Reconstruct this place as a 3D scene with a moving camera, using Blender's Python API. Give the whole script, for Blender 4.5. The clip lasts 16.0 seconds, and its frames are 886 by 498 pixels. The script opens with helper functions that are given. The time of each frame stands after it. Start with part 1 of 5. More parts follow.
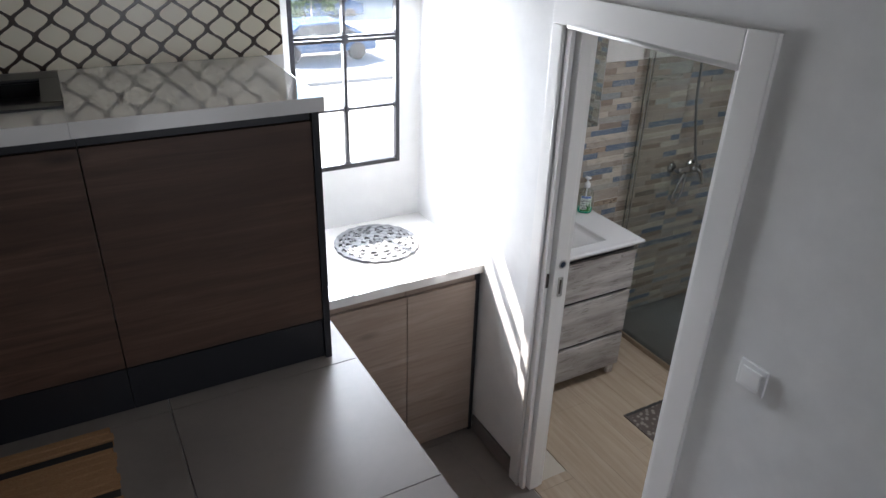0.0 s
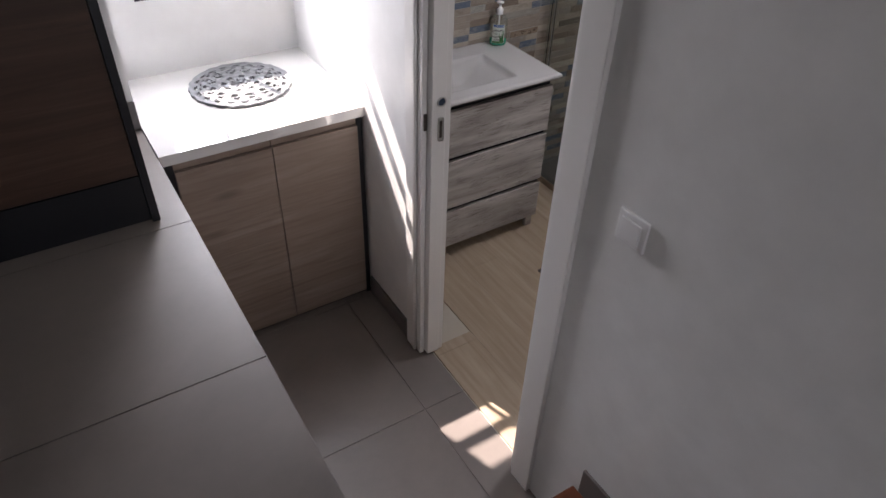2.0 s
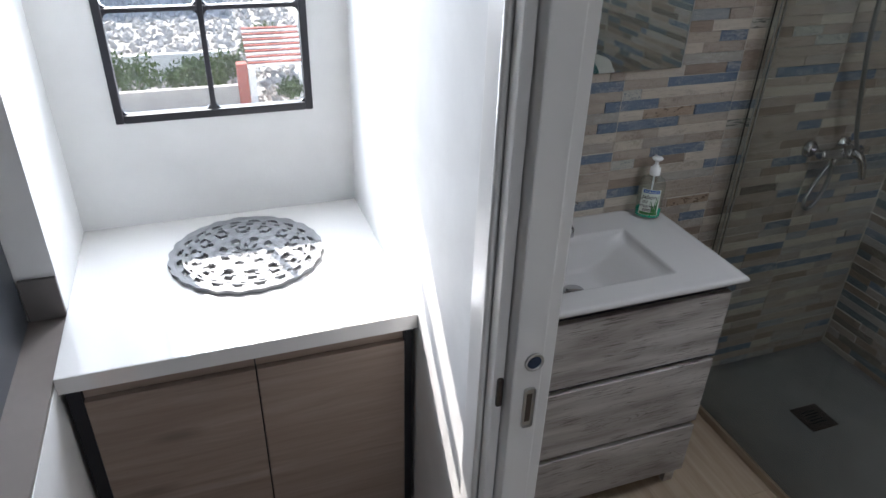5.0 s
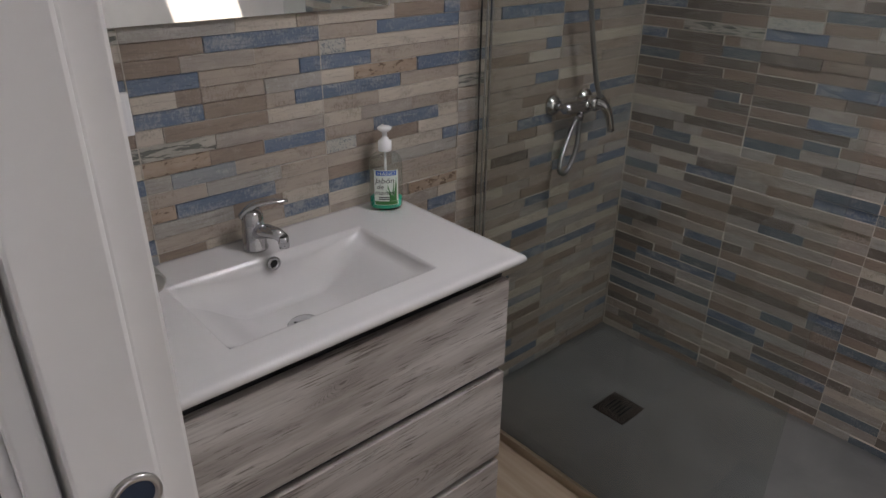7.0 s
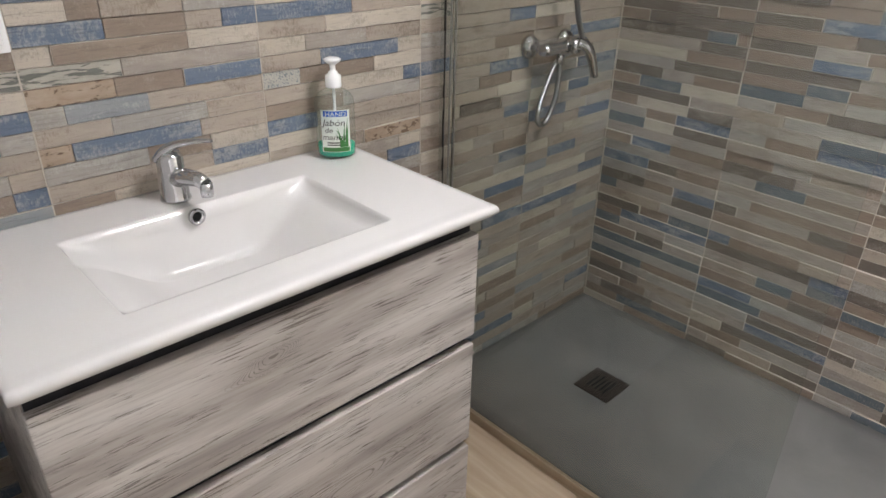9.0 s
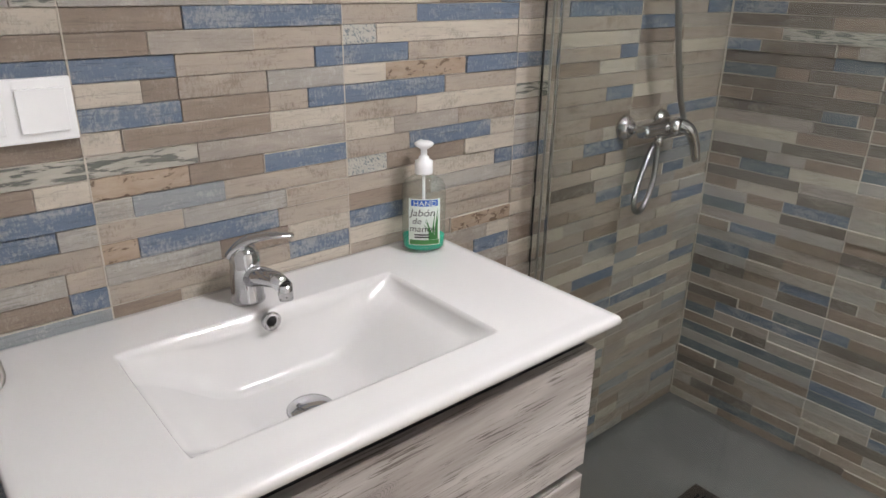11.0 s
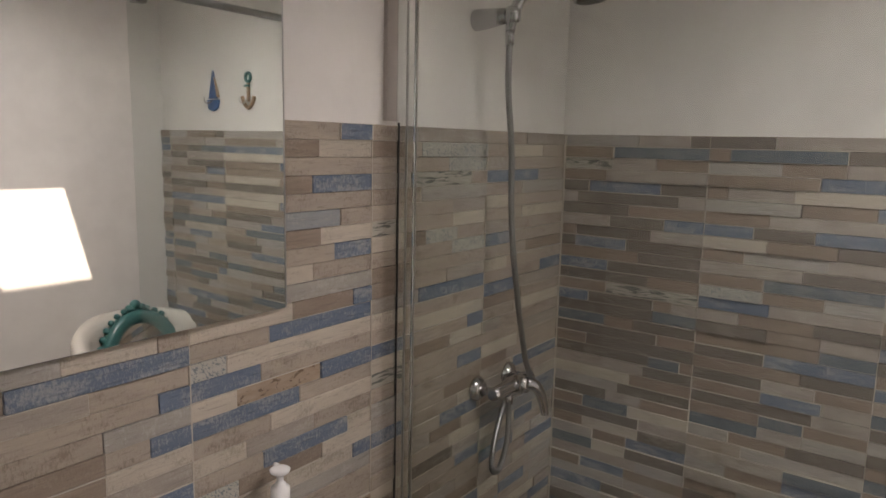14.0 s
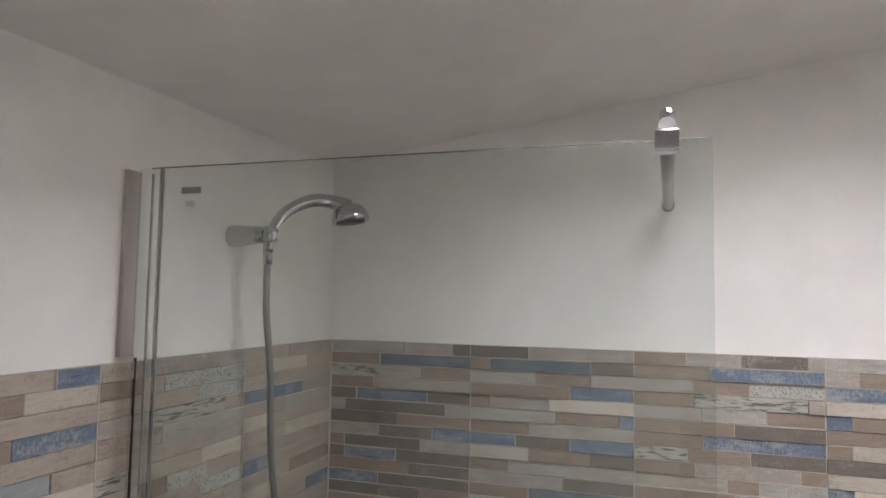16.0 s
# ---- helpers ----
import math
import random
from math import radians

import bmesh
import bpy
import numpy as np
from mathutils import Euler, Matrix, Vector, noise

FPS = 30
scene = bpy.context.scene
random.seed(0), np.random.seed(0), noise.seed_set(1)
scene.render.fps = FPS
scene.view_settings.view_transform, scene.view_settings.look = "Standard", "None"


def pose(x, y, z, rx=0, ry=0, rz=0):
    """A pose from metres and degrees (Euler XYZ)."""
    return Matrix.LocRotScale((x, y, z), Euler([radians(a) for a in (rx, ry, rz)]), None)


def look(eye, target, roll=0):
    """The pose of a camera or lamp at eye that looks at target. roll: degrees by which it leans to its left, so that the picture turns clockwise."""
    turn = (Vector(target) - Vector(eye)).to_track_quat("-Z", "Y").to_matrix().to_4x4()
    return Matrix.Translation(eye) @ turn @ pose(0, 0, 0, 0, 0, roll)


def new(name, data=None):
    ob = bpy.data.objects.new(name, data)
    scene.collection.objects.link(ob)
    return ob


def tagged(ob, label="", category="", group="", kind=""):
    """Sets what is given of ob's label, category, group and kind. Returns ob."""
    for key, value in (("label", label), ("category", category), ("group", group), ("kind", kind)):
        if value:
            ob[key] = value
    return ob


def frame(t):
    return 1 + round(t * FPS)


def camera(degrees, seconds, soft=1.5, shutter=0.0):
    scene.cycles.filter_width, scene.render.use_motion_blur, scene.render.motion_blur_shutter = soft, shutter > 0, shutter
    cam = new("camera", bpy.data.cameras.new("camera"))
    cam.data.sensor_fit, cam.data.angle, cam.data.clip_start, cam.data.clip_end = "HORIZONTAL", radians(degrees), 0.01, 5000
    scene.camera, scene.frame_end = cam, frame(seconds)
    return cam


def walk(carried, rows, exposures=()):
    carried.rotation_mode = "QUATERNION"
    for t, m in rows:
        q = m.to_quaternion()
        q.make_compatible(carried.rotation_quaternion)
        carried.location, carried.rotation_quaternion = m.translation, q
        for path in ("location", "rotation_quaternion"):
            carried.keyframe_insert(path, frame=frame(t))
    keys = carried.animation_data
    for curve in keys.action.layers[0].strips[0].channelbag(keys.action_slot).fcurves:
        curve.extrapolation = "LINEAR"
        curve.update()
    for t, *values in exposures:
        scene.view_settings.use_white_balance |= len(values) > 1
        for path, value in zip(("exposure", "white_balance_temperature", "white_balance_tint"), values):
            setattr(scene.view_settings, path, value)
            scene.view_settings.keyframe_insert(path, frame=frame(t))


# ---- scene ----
cam = camera(66.2, 16.0)
PATH = [
    (0, (0.014, 0.061, 2.346), (0.894, 1.613, 1.443), 1.8),
    (0.5, (0.085, -0.048, 2.274), (1.063, 1.343, 1.22), 1.6),
    (1, (0.179, -0.089, 2.201), (1.186, 1.144, 0.991), 1.9),
    (1.5, (0.317, -0.013, 2.128), (1.286, 1.19, 0.859), 3.0),
    (2, (0.475, 0.162, 2.135), (1.324, 1.464, 0.877), 2.0),
    (2.5, (0.636, 0.282, 2.079), (1.206, 1.733, 0.826), 0.5),
    (3, (0.782, 0.413, 2.091), (1.197, 1.961, 0.894), 1.0),
    (3.5, (0.904, 0.63, 2.092), (1.28, 2.219, 0.938), 1.5),
    (3.7, (0.926, 0.693, 2.065), (1.287, 2.273, 0.892), 1.7),
    (5.8, (1.18, 1.252, 1.707), (2.014, 2.844, 0.829), 1.5),
    (6, (1.208, 1.299, 1.658), (2.094, 2.878, 0.809), 1.5),
    (6.2, (1.261, 1.346, 1.6), (2.216, 2.919, 0.815), 1.5),
    (6.5, (1.348, 1.391, 1.563), (2.433, 2.882, 0.788), 0.6),
    (7, (1.449, 1.421, 1.498), (2.650, 2.762, 0.627), 0.7),
    (7.5, (1.477, 1.437, 1.452), (2.687, 2.742, 0.540), 1.0),
    (8, (1.510, 1.469, 1.418), (2.735, 2.735, 0.471), 1.6),
    (8.2, (1.529, 1.469, 1.406), (2.755, 2.739, 0.466), 1.5),
    (10.3, (1.648, 1.699, 1.283), (2.881, 3.010, 0.411), 1.2),
    (10.5, (1.647, 1.714, 1.294), (2.859, 3.067, 0.457), 1.1),
    (11, (1.640, 1.739, 1.330), (2.839, 3.159, 0.592), 0.9),
    (11.5, (1.639, 1.744, 1.328), (2.822, 3.171, 0.577), 0.6),
    (12, (1.635, 1.759, 1.324), (2.804, 3.195, 0.565), 1.1),
    (12.5, (1.626, 1.784, 1.384), (2.802, 3.281, 0.770), 0.9),
    (13, (1.630, 1.795, 1.434), (2.850, 3.300, 0.938), 0.9),
    (13.5, (1.658, 1.808, 1.552), (3.036, 3.189, 1.115), 2.3),
    (14, (1.680, 1.821, 1.612), (3.265, 3.001, 1.305), 1.3),
    (14.5, (1.712, 1.844, 1.646), (3.373, 2.948, 1.493), 1.8),
    (15, (1.722, 1.856, 1.710), (3.398, 2.947, 1.746), 1.7),
    (15.3, (1.725, 1.872, 1.751), (3.470, 2.838, 1.877), 1.8),
    (15.5, (1.737, 1.872, 1.768), (3.533, 2.739, 1.911), 1.8),
    (16, (1.761, 1.831, 1.768), (3.654, 2.462, 1.913), 0.9),
]
EXPOSURES = [(0, 2.15, 6500, 14), (0.5, 1.7, 6700, 19), (1.5, 1.7, 6900, 22), (2.5, 1.8, 6900, 21), (3.7, 1.75, 6800, 18), (5.8, 1.3, 6200, 12), (6.4, 1.1, 6500, 14), (7.0, 2.05, 7000, 20), (7.6, 3.2, 7200, 16), (10.5, 3.2, 7100, 17), (13, 3.2, 7100, 17), (13.5, 2.55, 7500, 21), (14.0, 2.3, 7900, 23), (14.5, 2.6, 7800, 22), (15, 2.65, 7600, 20), (16, 2.6, 7000, 19)]
walk(cam, [(t, look(eye, target, roll)) for t, eye, target, roll in PATH], EXPOSURES)

# the sun, the sky, the window lights and an added fill lamp
SUN_TO = Vector((-0.31, 1.0, 1.17)).normalized()
sun_data = bpy.data.lights.new("sun", "SUN")
sun_data.energy, sun_data.angle, sun_data.color = 5.0, radians(0.5), (1.0, 0.95, 0.88)
sun = new("sun", sun_data)
sun.matrix_world = look(SUN_TO * 20, (0, 0, 0))

world = bpy.data.worlds.new("world")
scene.world = world
world.use_nodes = True
wn = world.node_tree.nodes
wn.clear()
sky = wn.new("ShaderNodeTexSky")
sky.sky_type, sky.sun_disc = "NISHITA", False
sky.sun_elevation, sky.sun_rotation = math.asin(SUN_TO.z), math.atan2(SUN_TO.x, SUN_TO.y)
bg, wo = wn.new("ShaderNodeBackground"), wn.new("ShaderNodeOutputWorld")
bg.inputs["Strength"].default_value = 0.15
world.node_tree.links.new(sky.outputs[0], bg.inputs[0])
world.node_tree.links.new(bg.outputs[0], wo.inputs[0])


def area(name, eye, target, w, h, power, color=(0.85, 0.92, 1.0)):
    d = bpy.data.lights.new(name, "AREA")
    d.shape, d.size, d.size_y, d.energy, d.color = "RECTANGLE", w, h, power, color
    ob = new(name, d)
    ob.matrix_world = look(eye, target)
    return ob


area("window_sky", (1.11, 3.12, 1.72), (1.11, 1.6, 0.35), 0.46, 0.8, 10)
area("skylight_sky", (2.60, 1.62, 2.44), (2.6001, 1.60, 0.0), 0.36, 0.38, 4.5)
# added fill for the kitchen side; no window stands behind it
area("living_side_fill", (0.75, -2.96, 1.95), (-0.4, 2.0, 2.1), 1.2, 1.1, 7)


# ---- materials ----
def socket(node, name, value):
    node.inputs[name].default_value = value


class Mat:
    """A small builder for a principled node material."""

    def __init__(self, name, base=(0.5, 0.5, 0.5), rough=0.5, metal=0.0, spec=0.5):
        self.m = bpy.data.materials.new(name)
        self.m.use_nodes = True
        self.t = self.m.node_tree
        self.p = self.t.nodes["Principled BSDF"]
        socket(self.p, "Base Color", (*base, 1))
        socket(self.p, "Roughness", rough)
        socket(self.p, "Metallic", metal)
        socket(self.p, "Specular IOR Level", spec)
        self.co = None

    def n(self, kind, **values):
        node = self.t.nodes.new(kind)
        for k, v in values.items():
            node.inputs[k.replace("_", " ")].default_value = v
        return node

    def link(self, a, b):
        self.t.links.new(a, b)

    def coords(self, scale=(1, 1, 1)):
        if self.co is None:
            self.co = self.t.nodes.new("ShaderNodeTexCoord")
            self.shift = self.t.nodes.new("ShaderNodeVectorMath")
            self.shift.operation = "ADD"
            g = self.t.nodes.new("ShaderNodeNewGeometry")
            self.geo = g
            self.link(g.outputs["Position"], self.shift.inputs[0])
        mp = self.t.nodes.new("ShaderNodeMapping")
        mp.inputs["Scale"].default_value = scale
        self.link(self.shift.outputs[0], mp.inputs[0])
        return mp.outputs[0]

    def noise(self, scale, detail=4, stretch=(1, 1, 1), rough=0.55, distort=0.0):
        x = self.n("ShaderNodeTexNoise", Scale=scale, Detail=detail, Roughness=rough, Distortion=distort)
        self.link(self.coords(stretch), x.inputs["Vector"])
        return x.outputs["Fac"]

    def ramp(self, fac, stops):
        r = self.t.nodes.new("ShaderNodeValToRGB")
        el = r.color_ramp.elements
        while len(el) < len(stops):
            el.new(0.5)
        for e, (pos, c) in zip(el, stops):
            e.position = pos
            e.color = (*c, 1) if len(c) == 3 else c
        self.link(fac, r.inputs[0])
        return r.outputs[0]

    def mix(self, fac, a, b, kind="MIX"):
        x = self.t.nodes.new("ShaderNodeMix")
        x.data_type, x.blend_type = "RGBA", kind
        for s, v in ((x.inputs[0], fac), (x.inputs[6], a), (x.inputs[7], b)):
            if hasattr(v, "links"):
                self.link(v, s)
            elif isinstance(v, tuple):
                s.default_value = (*v, 1)
            else:
                s.default_value = v
        return x.outputs[2]

    def math(self, op, a, b=0.0, c=0.0):
        x = self.t.nodes.new("ShaderNodeMath")
        x.operation = op
        for s, v in zip(x.inputs, (a, b, c)):
            if hasattr(v, "links"):
                self.link(v, s)
            else:
                s.default_value = v
        return x.outputs[0]

    def color(self, out):
        self.link(out, self.p.inputs["Base Color"])
        return self

    def rough(self, out):
        self.link(out, self.p.inputs["Roughness"])
        return self

    def bump(self, out, strength=0.3, distance=0.002):
        b = self.n("ShaderNodeBump", Strength=strength, Distance=distance)
        self.link(out, b.inputs["Height"])
        self.link(b.outputs[0], self.p.inputs["Normal"])
        return self

    def pick(self):
        """A random value that differs from object to object and island to island."""
        o = self.t.nodes.new("ShaderNodeObjectInfo")
        g = self.t.nodes.new("ShaderNodeNewGeometry")
        return self.math("FRACT", self.math("ADD", o.outputs["Random"], g.outputs["Random Per Island"]))


def plaster(name, base, bump=0.25, scale=9):
    m = Mat(name, base, 0.75, spec=0.25)
    a, b = m.noise(scale, 5), m.noise(160, 3)
    dark = tuple(c * 0.93 for c in base)
    m.color(m.mix(m.ramp(a, [(0.35, (0, 0, 0)), (0.7, (1, 1, 1))]), dark, base))
    m.bump(m.math("ADD", m.math("MULTIPLY", a, 1.0), m.math("MULTIPLY", b, 0.12)), bump, 0.006)
    return m.m


def grey_tile(name, base=(0.195, 0.168, 0.152)):
    m = Mat(name, base, 0.3, spec=0.45)
    big, fine = m.noise(2.3, 6, rough=0.6, distort=0.3), m.noise(40, 4)
    r = m.pick()
    tone = m.mix(m.ramp(big, [(0.18, (0, 0, 0)), (0.82, (1, 1, 1))]), tuple(c * 0.66 for c in base), tuple(c * 1.22 for c in base))
    tone = m.mix(m.math("MULTIPLY", r, 0.25), tone, tuple(c * 0.8 for c in base))
    m.color(m.mix(m.math("MULTIPLY", fine, 0.25), tone, tuple(c * 1.25 for c in base)))
    m.rough(m.ramp(big, [(0.15, (0.32,) * 3), (0.85, (0.48,) * 3)]))
    m.bump(fine, 0.08, 0.001)
    return m.m


def wood(name, dark, mid, light, along="x", rough=0.5, knots=0.4, scale=1.0, contrast=1.0):
    m = Mat(name, mid, rough, spec=0.35)
    s = {"x": (0.9, 14, 14), "y": (14, 0.9, 14), "z": (14, 14, 0.9)}[along]
    s = tuple(v * scale for v in s)
    s2 = {"x": (0.35, 3, 3), "y": (3, 0.35, 3), "z": (3, 3, 0.35)}[along]
    s2 = tuple(v * scale for v in s2)
    g = m.noise(2.6, 8, s, 0.65, 0.6)
    big = m.noise(2.2, 4, s2, 0.5, 1.2)
    col = m.ramp(g, [(0.28, dark), (0.5, mid), (0.72, light)])
    col = m.mix(m.ramp(big, [(0.4, (0, 0, 0)), (0.75, (0.8 * contrast,) * 3)]), col, dark)
    kn = m.n("ShaderNodeTexVoronoi", Scale=1.6)
    m.link(m.coords({"x": (1.0, 3.6, 3.6), "y": (3.6, 1.0, 3.6), "z": (3.6, 3.6, 1.0)}[along]), kn.inputs["Vector"])
    col = m.mix(m.ramp(kn.outputs["Distance"], [(0.03, (knots,) * 3), (0.12, (0, 0, 0))]), col, tuple(c * 0.4 for c in dark))
    r = m.pick()
    col = m.mix(m.math("MULTIPLY", r, 0.3), col, mid)
    m.color(col)
    m.bump(g, 0.2, 0.0015)
    return m.m


def strip_material(name, a, b, scratch=None, amount=0.5):
    """Printed and moulded stone-look strip: two tones, long grain, woven flecks, and worn paint where scratch is given."""
    m = Mat(name, a, 0.5, spec=0.4)
    g = m.noise(7, 9, (1.3, 1.3, 6), 0.75, 0.5)
    f = m.noise(1.0, 5, (230, 230, 110), 0.78, 0.3)
    where = m.noise(1.0, 5, (13, 13, 34), 0.7, 0.3)
    r = m.pick()
    col = m.mix(m.ramp(g, [(0.34, (0, 0, 0)), (0.66, (1, 1, 1))]), a, b)
    col = m.mix(m.math("MULTIPLY", r, 0.45), col, tuple(0.5 * (x + y) * 0.78 for x, y in zip(a, b)))
    pale = scratch or tuple(min(c * 1.4, 0.7) for c in a)
    worn = m.math("ADD", m.math("MULTIPLY", f, 0.5), m.math("MULTIPLY", m.math("ADD", where, m.math("MULTIPLY", r, 0.12)), 0.5))
    lo = 0.60 - 0.13 * amount
    col = m.mix(m.ramp(worn, [(lo, (0, 0, 0)), (lo + 0.09, (0.75,) * 3)]), col, pale)
    col = m.mix(m.ramp(m.noise(22, 6, (1, 1, 7), 0.75, 0.4), [(0.33, (0.7,) * 3), (0.41, (0, 0, 0))]), col, tuple(c * 0.5 for c in a))
    vein = m.noise(1.0, 5, (14, 14, 210), 0.7, 0.4)
    col = m.mix(m.ramp(vein, [(0.3, (0.6,) * 3), (0.46, (0, 0, 0))]), col, tuple(c * 0.5 for c in a))
    m.color(col)
    m.bump(m.math("ADD", g, m.math("MULTIPLY", f, 0.9)), 0.7, 0.003)
    return m.m


def weathered(name):
    """Pale grey printed planks: soft bands, fine dark cracks in patches, contour figure round a few knots."""
    m = Mat(name, (0.4, 0.37, 0.34), 0.5, spec=0.35)
    band = m.noise(1.0, 5, (1.6, 13, 13), 0.55, 0.6)
    col = m.ramp(band, [(0.28, (0.22, 0.195, 0.18)), (0.45, (0.38, 0.345, 0.32)), (0.66, (0.56, 0.53, 0.50))])
    grain = m.noise(1.0, 5, (6, 260, 260), 0.6, 0.1)
    col = m.mix(m.ramp(grain, [(0.3, (0.35,) * 3), (0.52, (0, 0, 0))]), col, (0.22, 0.195, 0.175))
    wave = m.noise(1.0, 3, (5, 9, 9), 0.5)
    crack = m.noise(1.0, 4, (11, 330, 330), 0.62, 0.2)
    patch = m.ramp(m.noise(1.0, 4, (5, 20, 20), 0.65), [(0.46, (0, 0, 0)), (0.55, (1, 1, 1))])
    lines = m.ramp(crack, [(0.55, (0, 0, 0)), (0.585, (0.85,) * 3)])
    field = m.noise(1.0, 1, (3.4, 9.5, 9.5), 0.4, 0.5)
    ring = m.math("ABSOLUTE", m.math("SUBTRACT", m.math("FRACT", m.math("ADD", m.math("MULTIPLY", field, 75.0), m.math("MULTIPLY", wave, 3.0))), 0.5))
    figure = m.math("MULTIPLY", m.ramp(ring, [(0.08, (0.7,) * 3), (0.16, (0, 0, 0))]), m.ramp(field, [(0.64, (0, 0, 0)), (0.69, (1, 1, 1))]))
    figure = m.math("MULTIPLY", figure, m.ramp(crack, [(0.4, (0, 0, 0)), (0.5, (1, 1, 1))]))
    dark = m.math("MAXIMUM", m.math("MULTIPLY", lines, patch), figure)
    m.color(m.mix(dark, col, (0.12, 0.1, 0.086)))
    m.bump(m.math("SUBTRACT", grain, dark), 0.3, 0.0012)
    return m.m


M = {}
M["white"] = plaster("white_plaster", (0.82, 0.82, 0.81))
M["white_rough"] = plaster("rough_white_plaster", (0.82, 0.82, 0.81), 0.45, 6)
M["ceiling"] = plaster("ceiling_paint", (0.74, 0.72, 0.69), 0.1)
M["bath_white"] = plaster("bathroom_paint", (0.78, 0.76, 0.73), 0.1)
M["facade"] = plaster("facade_render", (0.75, 0.74, 0.7), 0.2)
M["floor_tile"] = grey_tile("grey_floor_tile")
M["skirt_tile"] = grey_tile("grey_skirting_tile", (0.17, 0.155, 0.148))
M["grout"] = Mat("grey_grout", (0.2, 0.18, 0.17), 0.9).m
M["wall_grout"] = Mat("beige_wall_grout", (0.5, 0.45, 0.38), 0.9).m
M["dark_wood"] = wood("dark_oak_laminate", (0.048, 0.026, 0.018), (0.095, 0.054, 0.038), (0.145, 0.088, 0.062), "x", 0.42, 0.8)
M["mid_wood"] = wood("greyish_oak_laminate", (0.22, 0.162, 0.13), (0.31, 0.242, 0.2), (0.40, 0.325, 0.275), "x", 0.42, 0.5)
M["nosing"] = wood("red_brown_wood", (0.09, 0.025, 0.012), (0.19, 0.06, 0.03), (0.28, 0.1, 0.05), "x", 0.3, 0.2, 1.5)
M["slat_wood"] = wood("orange_pine", (0.25, 0.09, 0.03), (0.45, 0.18, 0.07), (0.6, 0.28, 0.12), "z", 0.4, 0.3, 1.5)
M["plank"] = wood("pale_wood_floor_tile", (0.3, 0.22, 0.15), (0.42, 0.33, 0.24), (0.52, 0.43, 0.33), "y", 0.4, 0.35, 0.8, 0.6)
M["vanity_wood"] = weathered("weathered_grey_wood")
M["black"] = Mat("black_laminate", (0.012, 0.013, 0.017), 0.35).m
M["panel"] = Mat("dark_blue_grey_laminate", (0.03, 0.034, 0.042), 0.32).m
M["steel_black"] = Mat("black_painted_steel", (0.02, 0.02, 0.026), 0.45).m
M["counter"] = Mat("white_glossy_worktop", (0.8, 0.79, 0.77), 0.04, spec=0.85).m
socket(M["counter"].node_tree.nodes["Principled BSDF"], "Coat Weight", 1.0)
socket(M["counter"].node_tree.nodes["Principled BSDF"], "Coat IOR", 1.8)
M["ceramic"] = Mat("white_ceramic", (0.63, 0.617, 0.605), 0.12, spec=0.35).m
M["white_paint"] = Mat("white_satin_paint", (0.8, 0.79, 0.77), 0.28).m
M["white_plastic"] = Mat("white_plastic", (0.85, 0.85, 0.85), 0.25).m
M["chrome"] = Mat("chrome", (0.56, 0.56, 0.57), 0.07, 1.0).m
M["bright_steel"] = Mat("satin_aluminium", (0.5, 0.5, 0.5), 0.38, 1.0).m
M["steel"] = Mat("brushed_steel", (0.55, 0.54, 0.52), 0.28, 1.0).m
M["dark_metal"] = Mat("dark_drain_metal", (0.1, 0.085, 0.075), 0.4, 0.8).m
M["aluminium"] = Mat("anodised_aluminium", (0.5, 0.46, 0.43), 0.35, 0.7).m
M["dark"] = Mat("dark_hollow", (0.01, 0.01, 0.012), 0.8).m
M["navy"] = Mat("dark_blue_plastic", (0.02, 0.04, 0.08), 0.5).m
M["rubber"] = Mat("black_seal", (0.02, 0.018, 0.017), 0.6).m
M["mirror"] = Mat("mirror_silver", (0.86, 0.88, 0.86), 0.015, 1.0).m
M["teal"] = Mat("turquoise_glaze", (0.04, 0.165, 0.16), 0.3).m
M["blue_paint"] = Mat("blue_painted_wood", (0.05, 0.13, 0.3), 0.6).m
M["rope"] = Mat("beige_painted_wood", (0.4, 0.27, 0.18), 0.7).m
M["liquid"] = Mat("green_soap", (0.02, 0.47, 0.29), 0.12).m
M["label_white"] = Mat("label_white", (0.70, 0.76, 0.70), 0.4).m
M["label_blue"] = Mat("label_blue", (0.01, 0.1, 0.45), 0.4).m
M["label_green"] = Mat("label_green", (0.04, 0.2, 0.05), 0.4).m
M["ink"] = Mat("ink_black", (0.01, 0.01, 0.01), 0.5).m
M["chair"] = Mat("cream_upholstery", (0.62, 0.59, 0.54), 0.85).m
M["hose"] = Mat("ribbed_steel_hose", (0.27, 0.27, 0.27), 0.32, 1.0).m
# pale strip sides and bevels: light joint outlines and painted edge highlights
M["tile_edge"] = Mat("pale_strip_edge", (0.5, 0.45, 0.385), 0.6).m


